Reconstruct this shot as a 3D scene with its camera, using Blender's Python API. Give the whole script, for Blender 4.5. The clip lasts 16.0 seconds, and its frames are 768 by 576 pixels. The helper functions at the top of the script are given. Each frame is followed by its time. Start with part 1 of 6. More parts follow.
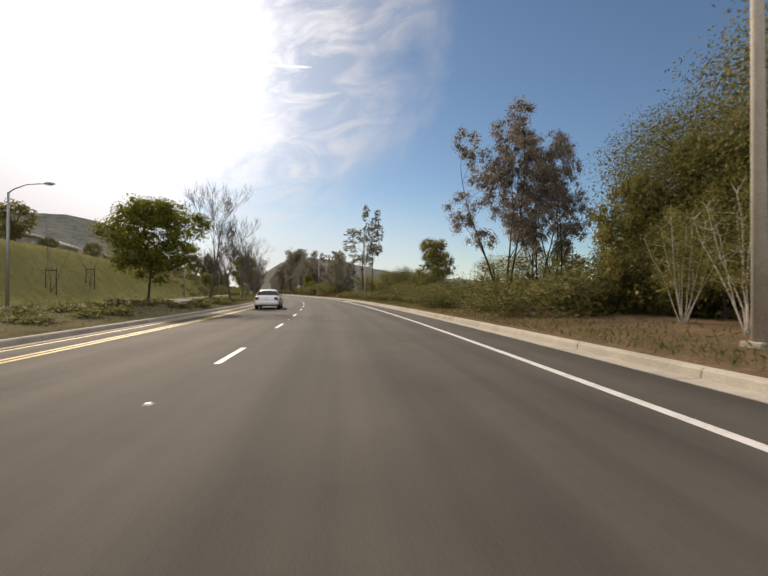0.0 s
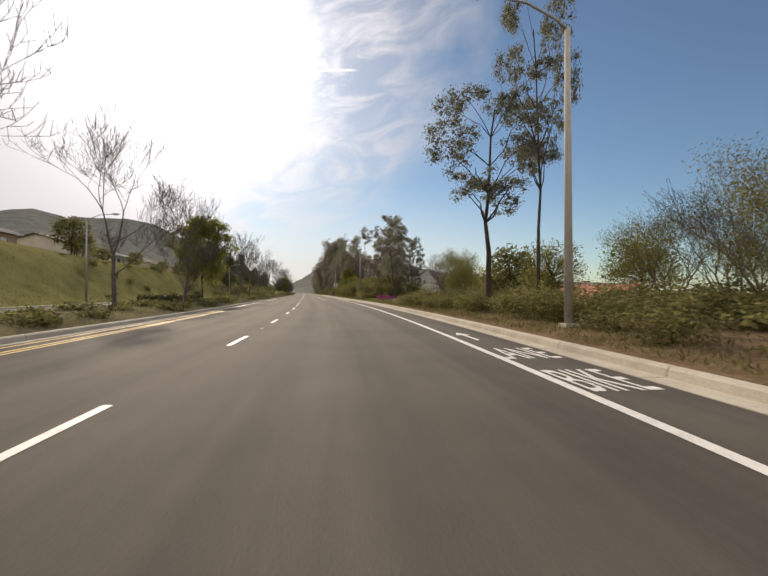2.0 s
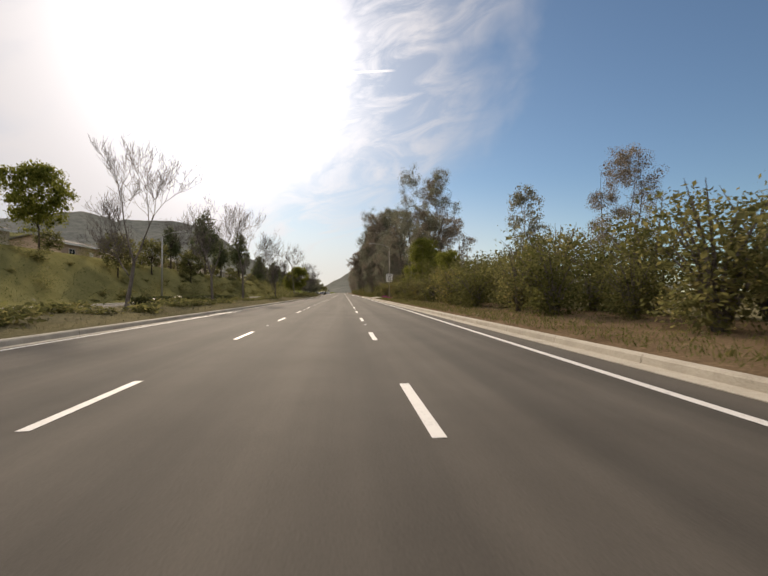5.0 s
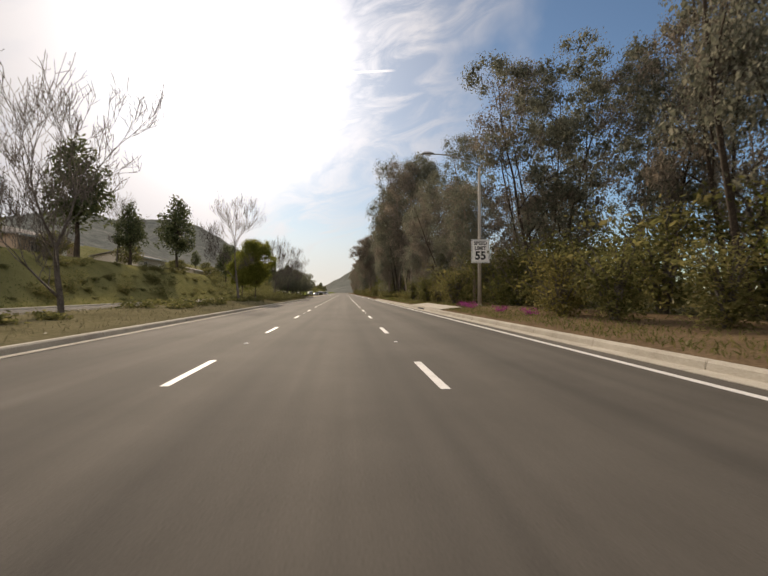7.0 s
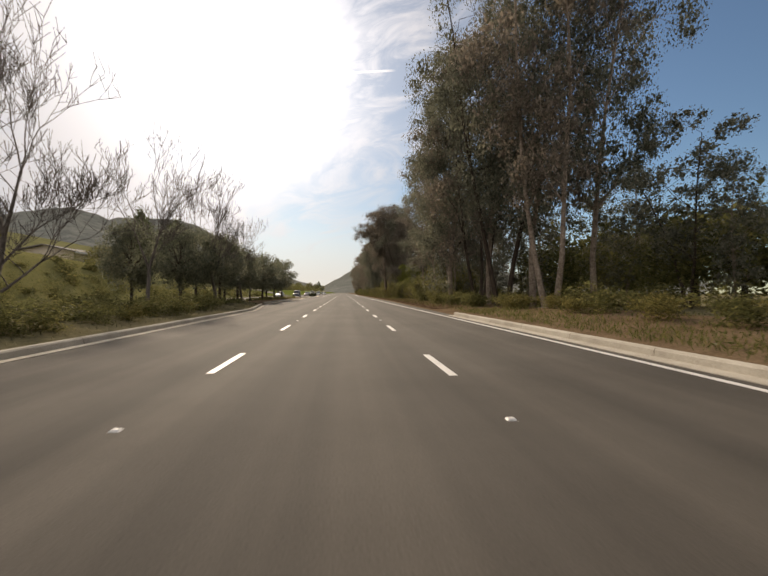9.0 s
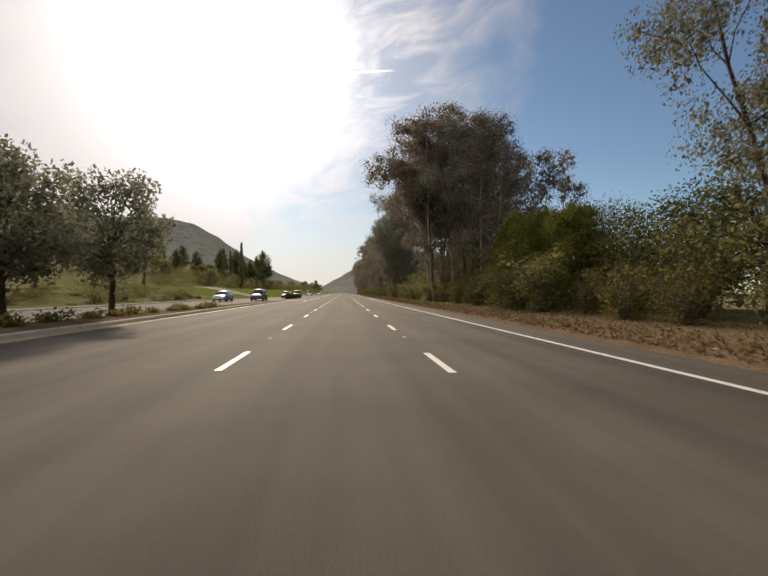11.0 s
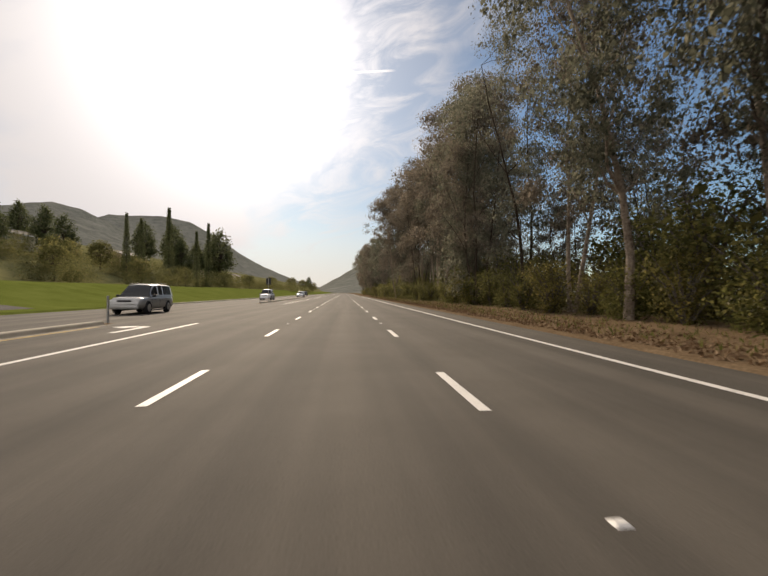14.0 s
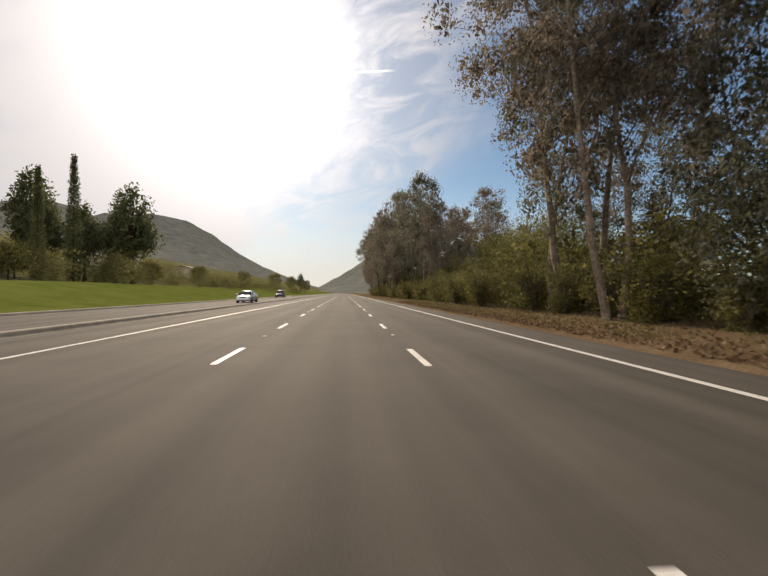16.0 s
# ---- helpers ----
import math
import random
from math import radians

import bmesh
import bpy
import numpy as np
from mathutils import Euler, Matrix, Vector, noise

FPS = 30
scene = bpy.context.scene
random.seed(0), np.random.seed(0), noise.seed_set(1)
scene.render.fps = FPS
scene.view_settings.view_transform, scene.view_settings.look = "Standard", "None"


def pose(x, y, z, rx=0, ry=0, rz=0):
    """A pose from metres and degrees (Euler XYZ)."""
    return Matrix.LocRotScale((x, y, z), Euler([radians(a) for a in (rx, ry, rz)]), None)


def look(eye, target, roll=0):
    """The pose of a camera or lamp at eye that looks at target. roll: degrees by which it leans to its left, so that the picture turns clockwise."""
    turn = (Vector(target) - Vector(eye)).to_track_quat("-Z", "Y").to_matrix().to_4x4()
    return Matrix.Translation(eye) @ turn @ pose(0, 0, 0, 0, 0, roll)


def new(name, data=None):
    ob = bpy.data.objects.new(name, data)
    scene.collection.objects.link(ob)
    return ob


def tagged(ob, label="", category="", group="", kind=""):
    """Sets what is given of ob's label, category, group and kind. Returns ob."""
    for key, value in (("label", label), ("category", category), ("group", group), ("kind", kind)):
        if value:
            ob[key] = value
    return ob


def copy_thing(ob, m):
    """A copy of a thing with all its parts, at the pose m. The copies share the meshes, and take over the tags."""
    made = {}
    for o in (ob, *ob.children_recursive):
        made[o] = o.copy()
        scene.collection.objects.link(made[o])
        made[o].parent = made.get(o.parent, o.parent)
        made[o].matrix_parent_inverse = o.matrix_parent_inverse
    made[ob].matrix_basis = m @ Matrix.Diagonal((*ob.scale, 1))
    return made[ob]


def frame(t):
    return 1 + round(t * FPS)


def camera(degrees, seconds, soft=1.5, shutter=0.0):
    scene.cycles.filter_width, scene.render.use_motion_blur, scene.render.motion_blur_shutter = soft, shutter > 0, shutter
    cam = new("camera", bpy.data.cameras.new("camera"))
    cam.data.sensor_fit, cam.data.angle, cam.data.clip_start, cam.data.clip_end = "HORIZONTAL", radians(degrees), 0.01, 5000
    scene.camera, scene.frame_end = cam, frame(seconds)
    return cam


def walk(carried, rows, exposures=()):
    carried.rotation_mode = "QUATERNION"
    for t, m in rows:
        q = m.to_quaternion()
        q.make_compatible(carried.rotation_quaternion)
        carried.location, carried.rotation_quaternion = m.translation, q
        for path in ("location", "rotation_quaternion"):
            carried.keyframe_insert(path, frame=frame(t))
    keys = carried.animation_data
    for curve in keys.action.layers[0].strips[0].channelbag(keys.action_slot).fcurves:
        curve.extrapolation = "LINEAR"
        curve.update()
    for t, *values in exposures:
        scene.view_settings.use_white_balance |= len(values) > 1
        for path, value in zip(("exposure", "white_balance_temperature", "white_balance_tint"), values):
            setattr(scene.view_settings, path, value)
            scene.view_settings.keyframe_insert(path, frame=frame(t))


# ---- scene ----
cam = camera(84.1, 16.0, soft=1.6, shutter=0.05)
walk(cam, [
    (0.0, pose(-6.658, 0.170, 1.220, 90.60, 0, -16.484)),
    (0.5, pose(-4.356, 12.405, 1.220, 90.60, 0, -15.120)),
    (1.0, pose(-2.381, 24.498, 1.220, 90.60, 0, -13.710)),
    (1.5, pose(-0.679, 36.540, 1.220, 90.60, 0, -12.156)),
    (2.0, pose(0.763, 48.528, 1.220, 90.60, 0, -10.406)),
    (2.5, pose(1.853, 60.457, 1.220, 90.60, 0, -8.709)),
    (3.0, pose(2.539, 72.313, 1.220, 90.60, 0, -7.178)),
    (3.5, pose(2.857, 84.265, 1.220, 90.60, 0, -6.058)),
    (4.0, pose(2.935, 96.392, 1.220, 90.60, 0, -5.533)),
    (4.8, pose(2.844, 115.768, 1.220, 90.60, 0, -5.380)),
    (5.6, pose(2.644, 135.229, 1.220, 90.60, 0, -5.380)),
    (6.5, pose(2.420, 157.500, 1.220, 90.60, 0, -5.380)),
    (7.0, pose(2.320, 170.100, 1.220, 90.60, 0, -5.380)),
    (7.5, pose(2.200, 182.700, 1.220, 90.60, 0, -5.380)),
    (8.0, pose(2.100, 195.200, 1.220, 90.60, 0, -5.380)),
    (8.5, pose(2.030, 207.800, 1.220, 90.60, 0, -5.380)),
    (9.0, pose(2.000, 220.500, 1.220, 90.60, 0, -5.380)),
    (9.8, pose(1.969, 240.799, 1.220, 90.60, 0, -5.380)),
    (10.6, pose(1.955, 261.188, 1.220, 90.60, 0, -5.380)),
    (11.5, pose(1.950, 284.600, 1.220, 90.60, 0, -5.380)),
    (12.0, pose(1.950, 297.900, 1.220, 90.60, 0, -5.380)),
    (12.5, pose(1.970, 311.300, 1.220, 90.60, 0, -5.380)),
    (13.0, pose(2.030, 325.000, 1.220, 90.60, 0, -5.380)),
    (13.5, pose(2.100, 339.300, 1.220, 90.60, 0, -5.380)),
    (14.0, pose(2.150, 354.100, 1.220, 90.60, 0, -5.380)),
    (14.5, pose(2.200, 369.400, 1.220, 90.60, 0, -5.380)),
    (15.0, pose(2.260, 385.100, 1.220, 90.60, 0, -5.380)),
    (15.5, pose(2.250, 401.100, 1.220, 90.60, 0, -5.380)),
    (16.0, pose(2.200, 417.300, 1.220, 90.60, 0, -5.380)),
], exposures=[(0.0, 0.12, 7850, 15), (4.0, 0.08, 7900, 15), (8.0, 0.06, 8050, 15), (16.0, 0.06, 8150, 15)])

# world, sun and sky
SUN_AZ, SUN_EL = radians(-13.0), radians(28.0)
SUN_DIR = Vector((math.sin(SUN_AZ) * math.cos(SUN_EL), math.cos(SUN_AZ) * math.cos(SUN_EL), math.sin(SUN_EL)))


def build_world():
    world = bpy.data.worlds.new("sky")
    scene.world = world
    world.use_nodes = True
    nt = world.node_tree
    nt.nodes.clear()
    n, l = nt.nodes.new, nt.links.new

    def value(op, a, b=None, c=None, clamp=False):
        k = n("ShaderNodeMath")
        k.operation, k.use_clamp = op, clamp
        for i, v in enumerate((a, b, c)):
            if v is None:
                continue
            if isinstance(v, (int, float)):
                k.inputs[i].default_value = v
            else:
                l(v, k.inputs[i])
        return k.outputs[0]

    def smooth(v, lo, hi):
        k = n("ShaderNodeMapRange")
        k.interpolation_type = "SMOOTHSTEP"
        l(v, k.inputs["Value"])
        k.inputs["From Min"].default_value, k.inputs["From Max"].default_value = lo, hi
        return k.outputs[0]

    def dot(v, d):
        k = n("ShaderNodeVectorMath")
        k.operation = "DOT_PRODUCT"
        l(v, k.inputs[0])
        k.inputs[1].default_value = d
        return k.outputs["Value"]

    def mixed(f, a, b):
        k = n("ShaderNodeMix")
        k.data_type = "RGBA"
        l(f, k.inputs["Factor"])
        for name, v in (("A", a), ("B", b)):
            sock = [s for s in k.inputs if s.name == name and s.type == "RGBA"][0]
            if isinstance(v, tuple):
                sock.default_value = v
            else:
                l(v, sock)
        return [s for s in k.outputs if s.type == "RGBA"][0]

    sky = n("ShaderNodeTexSky")
    sky.sky_type, sky.sun_disc = "NISHITA", False
    sky.sun_elevation, sky.sun_rotation = SUN_EL, SUN_AZ
    sky.air_density, sky.dust_density, sky.ozone_density = 1.0, 0.3, 3.0
    way = n("ShaderNodeTexCoord").outputs["Generated"]
    near_sun = dot(way, SUN_DIR)
    parts = n("ShaderNodeSeparateXYZ")
    l(way, parts.inputs[0])
    to_deg = 180 / math.pi
    az = value("MULTIPLY", value("ARCTAN2", parts.outputs["X"], parts.outputs["Y"]), to_deg)
    el = value("MULTIPLY", value("ARCSINE", parts.outputs["Z"]), to_deg)

    def clouds(sx, sy, turn, scale, detail, rough, twist):
        """Noise over bearing and height in degrees, drawn out along one direction."""
        flat = n("ShaderNodeCombineXYZ")
        l(az, flat.inputs[0])
        l(el, flat.inputs[1])
        lay = n("ShaderNodeMapping")
        lay.vector_type = "TEXTURE"
        l(flat.outputs[0], lay.inputs["Vector"])
        lay.inputs["Rotation"].default_value = (0, 0, radians(turn))
        lay.inputs["Scale"].default_value = (sx, sy, 1)
        k = n("ShaderNodeTexNoise")
        l(lay.outputs[0], k.inputs["Vector"])
        k.inputs["Scale"].default_value, k.inputs["Detail"].default_value = scale, detail
        k.inputs["Roughness"].default_value, k.inputs["Distortion"].default_value = rough, twist
        return k.outputs["Fac"]

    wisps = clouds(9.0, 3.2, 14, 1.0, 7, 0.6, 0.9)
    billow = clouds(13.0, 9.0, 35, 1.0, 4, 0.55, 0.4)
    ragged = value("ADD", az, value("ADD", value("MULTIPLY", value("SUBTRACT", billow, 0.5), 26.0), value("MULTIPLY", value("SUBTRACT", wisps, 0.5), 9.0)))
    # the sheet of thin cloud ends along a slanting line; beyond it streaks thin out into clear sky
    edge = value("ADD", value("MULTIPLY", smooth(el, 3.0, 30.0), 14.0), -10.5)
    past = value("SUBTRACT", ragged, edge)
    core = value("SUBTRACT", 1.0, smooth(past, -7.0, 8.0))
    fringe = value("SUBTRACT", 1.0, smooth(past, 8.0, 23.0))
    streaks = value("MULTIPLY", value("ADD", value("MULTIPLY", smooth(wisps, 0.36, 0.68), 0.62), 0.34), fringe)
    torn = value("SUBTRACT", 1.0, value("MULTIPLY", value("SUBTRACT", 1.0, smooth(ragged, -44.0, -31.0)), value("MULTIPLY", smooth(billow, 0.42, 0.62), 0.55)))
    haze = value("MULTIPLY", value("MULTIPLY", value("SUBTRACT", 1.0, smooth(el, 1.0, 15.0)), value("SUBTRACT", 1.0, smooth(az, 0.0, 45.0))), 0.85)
    # unseen cloud added at the sides and behind, as fill for shaded sides
    fill_cloud = value("MULTIPLY", value("MULTIPLY", smooth(value("ABSOLUTE", az), 70.0, 105.0), smooth(billow, 0.28, 0.50)), 0.95)
    veil = value("MAXIMUM", value("MAXIMUM", value("MULTIPLY", value("MAXIMUM", core, value("MULTIPLY", streaks, 0.8)), torn), haze), fill_cloud)
    # the last term brightens that added cloud for more fill
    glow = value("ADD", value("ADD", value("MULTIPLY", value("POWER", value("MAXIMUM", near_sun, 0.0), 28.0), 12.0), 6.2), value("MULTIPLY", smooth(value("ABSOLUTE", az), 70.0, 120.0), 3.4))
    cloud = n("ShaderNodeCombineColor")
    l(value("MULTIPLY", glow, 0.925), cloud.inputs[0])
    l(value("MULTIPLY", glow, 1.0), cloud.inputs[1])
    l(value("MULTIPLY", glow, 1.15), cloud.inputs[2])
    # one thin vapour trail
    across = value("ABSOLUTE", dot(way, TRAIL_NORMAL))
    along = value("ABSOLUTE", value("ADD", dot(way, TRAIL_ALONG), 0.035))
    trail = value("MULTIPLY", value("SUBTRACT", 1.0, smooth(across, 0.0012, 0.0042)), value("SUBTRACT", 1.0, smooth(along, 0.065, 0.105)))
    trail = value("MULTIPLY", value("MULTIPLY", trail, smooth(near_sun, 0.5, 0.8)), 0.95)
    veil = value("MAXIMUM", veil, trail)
    back = n("ShaderNodeBackground")
    clear = n("ShaderNodeMix")
    clear.data_type, clear.blend_type = "RGBA", "MULTIPLY"
    clear.inputs["Factor"].default_value = 1.0
    ends = [s for s in clear.inputs if s.type == "RGBA"]
    l(sky.outputs[0], ends[0])
    ends[1].default_value = (0.66, 0.82, 0.91, 1)
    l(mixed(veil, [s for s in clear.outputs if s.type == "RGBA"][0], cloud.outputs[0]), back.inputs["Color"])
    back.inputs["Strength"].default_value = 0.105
    out = n("ShaderNodeOutputWorld")
    l(back.outputs[0], out.inputs["Surface"])


TRAIL_NORMAL, TRAIL_ALONG = (0.0851, 0.4570, -0.8854), (0.9949, -0.0868, 0.0509)
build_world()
sun = new("sun", bpy.data.lights.new("sun", "SUN"))
sun.data.energy, sun.data.angle, sun.data.color = 3.7, radians(2.5), (1.0, 0.93, 0.82)
sun.matrix_world = look(SUN_DIR * 300, (0, 0, 0))

# materials
def surf(name, dark, light, size=1.0, rough=0.85, bump=0.3, fine=30.0, metal=0.0, stains=0.5, spread=(0.35, 0.65), per_piece=0.0, gloss=None):
    """A two-scale procedural surface: large patches of `size` metres between two colours, fine grain and relief."""
    gloss = gloss if gloss is not None else (0.12 if rough > 0.84 else 0.5)
    m = bpy.data.materials.new(name)
    m.use_nodes = True
    nt = m.node_tree
    n, l = nt.nodes.new, nt.links.new
    p = nt.nodes["Principled BSDF"]
    where = n("ShaderNodeTexCoord").outputs["Object"]
    big = n("ShaderNodeTexNoise")
    big.inputs["Scale"].default_value, big.inputs["Detail"].default_value, big.inputs["Roughness"].default_value = 1.0 / size, 5, 0.6
    small = n("ShaderNodeTexNoise")
    small.inputs["Scale"].default_value, small.inputs["Detail"].default_value = fine, 3
    l(where, big.inputs["Vector"])
    l(where, small.inputs["Vector"])
    mix = n("ShaderNodeMath")
    mix.operation = "MULTIPLY_ADD"
    l(big.outputs["Fac"], mix.inputs[0])
    mix.inputs[1].default_value = stains
    part_ = n("ShaderNodeMath")
    part_.operation = "MULTIPLY"
    l(small.outputs["Fac"], part_.inputs[0])
    part_.inputs[1].default_value = 1.0 - stains
    l(part_.outputs[0], mix.inputs[2])
    fac = mix.outputs[0]
    if per_piece:
        info = n("ShaderNodeObjectInfo")
        add = n("ShaderNodeMath")
        add.operation = "MULTIPLY_ADD"
        l(info.outputs["Random"], add.inputs[0])
        add.inputs[1].default_value = per_piece
        l(fac, add.inputs[2])
        fac = add.outputs[0]
    ramp = n("ShaderNodeValToRGB")
    ramp.color_ramp.elements[0].position, ramp.color_ramp.elements[1].position = spread
    ramp.color_ramp.elements[0].color, ramp.color_ramp.elements[1].color = (*dark, 1), (*light, 1)
    l(fac, ramp.inputs["Fac"])
    l(ramp.outputs["Color"], p.inputs["Base Color"])
    p.inputs["Roughness"].default_value, p.inputs["Metallic"].default_value = rough, metal
    p.inputs["Specular IOR Level"].default_value = gloss
    if bump:
        b = n("ShaderNodeBump")
        b.inputs["Strength"].default_value, b.inputs["Distance"].default_value = bump, 0.02
        l(fac, b.inputs["Height"])
        l(b.outputs["Normal"], p.inputs["Normal"])
    return m


def leafy(name, a, b, c, through_light=0.35, rough=0.45, tint=0.25):
    """Leaves: colour varies from leaf to leaf and from plant to plant; light passes through."""
    m = bpy.data.materials.new(name)
    m.use_nodes = True
    nt = m.node_tree
    n, l = nt.nodes.new, nt.links.new
    p = nt.nodes["Principled BSDF"]
    geo = n("ShaderNodeNewGeometry")
    info = n("ShaderNodeObjectInfo")
    add = n("ShaderNodeMath")
    add.operation = "MULTIPLY_ADD"
    l(info.outputs["Random"], add.inputs[0])
    add.inputs[1].default_value = tint
    less = n("ShaderNodeMath")
    less.operation = "MULTIPLY"
    l(geo.outputs["Random Per Island"], less.inputs[0])
    less.inputs[1].default_value = 1.0 - tint
    l(less.outputs[0], add.inputs[2])
    ramp = n("ShaderNodeValToRGB")
    ramp.color_ramp.elements[0].position, ramp.color_ramp.elements[1].position = 0.1, 0.95
    ramp.color_ramp.elements[0].color, ramp.color_ramp.elements[1].color = (*a, 1), (*c, 1)
    mid = ramp.color_ramp.elements.new(0.6)
    mid.color = (*b, 1)
    l(add.outputs[0], ramp.inputs["Fac"])
    l(ramp.outputs["Color"], p.inputs["Base Color"])
    p.inputs["Roughness"].default_value = rough
    p.inputs["Specular IOR Level"].default_value = 0.04
    t = n("ShaderNodeBsdfTranslucent")
    l(ramp.outputs["Color"], t.inputs["Color"])
    mix = n("ShaderNodeMixShader")
    mix.inputs[0].default_value = through_light
    l(p.outputs[0], mix.inputs[1])
    l(t.outputs[0], mix.inputs[2])
    l(mix.outputs[0], nt.nodes["Material Output"].inputs["Surface"])
    return m


def asphalt_material():
    m = surf("asphalt", (0.057, 0.051, 0.043), (0.091, 0.082, 0.070), 2.5, 0.88, 0.45, 55.0, stains=0.5, gloss=0.2)
    nt = m.node_tree
    n, l = nt.nodes.new, nt.links.new
    p = nt.nodes["Principled BSDF"]
    colour = p.inputs["Base Color"].links[0].from_socket
    uv = n("ShaderNodeUVMap")
    uv.uv_map = "lanes"
    sep = n("ShaderNodeSeparateXYZ")
    l(uv.outputs[0], sep.inputs[0])
    # worn, oil-darkened wheel paths and streaks along each 3.6 m lane
    wave = n("ShaderNodeMath")
    wave.operation = "SINE"
    turns = n("ShaderNodeMath")
    turns.operation = "MULTIPLY"
    l(sep.outputs["X"], turns.inputs[0])
    turns.inputs[1].default_value = 2 * math.pi / 1.8
    l(turns.outputs[0], wave.inputs[0])
    stretch = n("ShaderNodeMapping")
    l(uv.outputs[0], stretch.inputs["Vector"])
    stretch.inputs["Scale"].default_value = (1.6, 0.035, 1)
    streak = n("ShaderNodeTexNoise")
    l(stretch.outputs[0], streak.inputs["Vector"])
    streak.inputs["Scale"].default_value, streak.inputs["Detail"].default_value = 1.0, 6
    wear = n("ShaderNodeMath")
    wear.operation = "MULTIPLY_ADD"
    l(wave.outputs[0], wear.inputs[0])
    wear.inputs[1].default_value = 0.09
    l(streak.outputs["Fac"], wear.inputs[2])
    ramp = n("ShaderNodeValToRGB")
    ramp.color_ramp.elements[0].position, ramp.color_ramp.elements[1].position = 0.3, 0.72
    ramp.color_ramp.elements[0].color, ramp.color_ramp.elements[1].color = (0.72, 0.72, 0.72, 1), (1.18, 1.16, 1.14, 1)
    l(wear.outputs[0], ramp.inputs["Fac"])
    mul = n("ShaderNodeMix")
    mul.data_type, mul.blend_type = "RGBA", "MULTIPLY"
    mul.inputs["Factor"].default_value = 1.0
    socks = [s for s in mul.inputs if s.type == "RGBA"]
    l(colour, socks[0])
    l(ramp.outputs["Color"], socks[1])
    l([s for s in mul.outputs if s.type == "RGBA"][0], p.inputs["Base Color"])
    return m


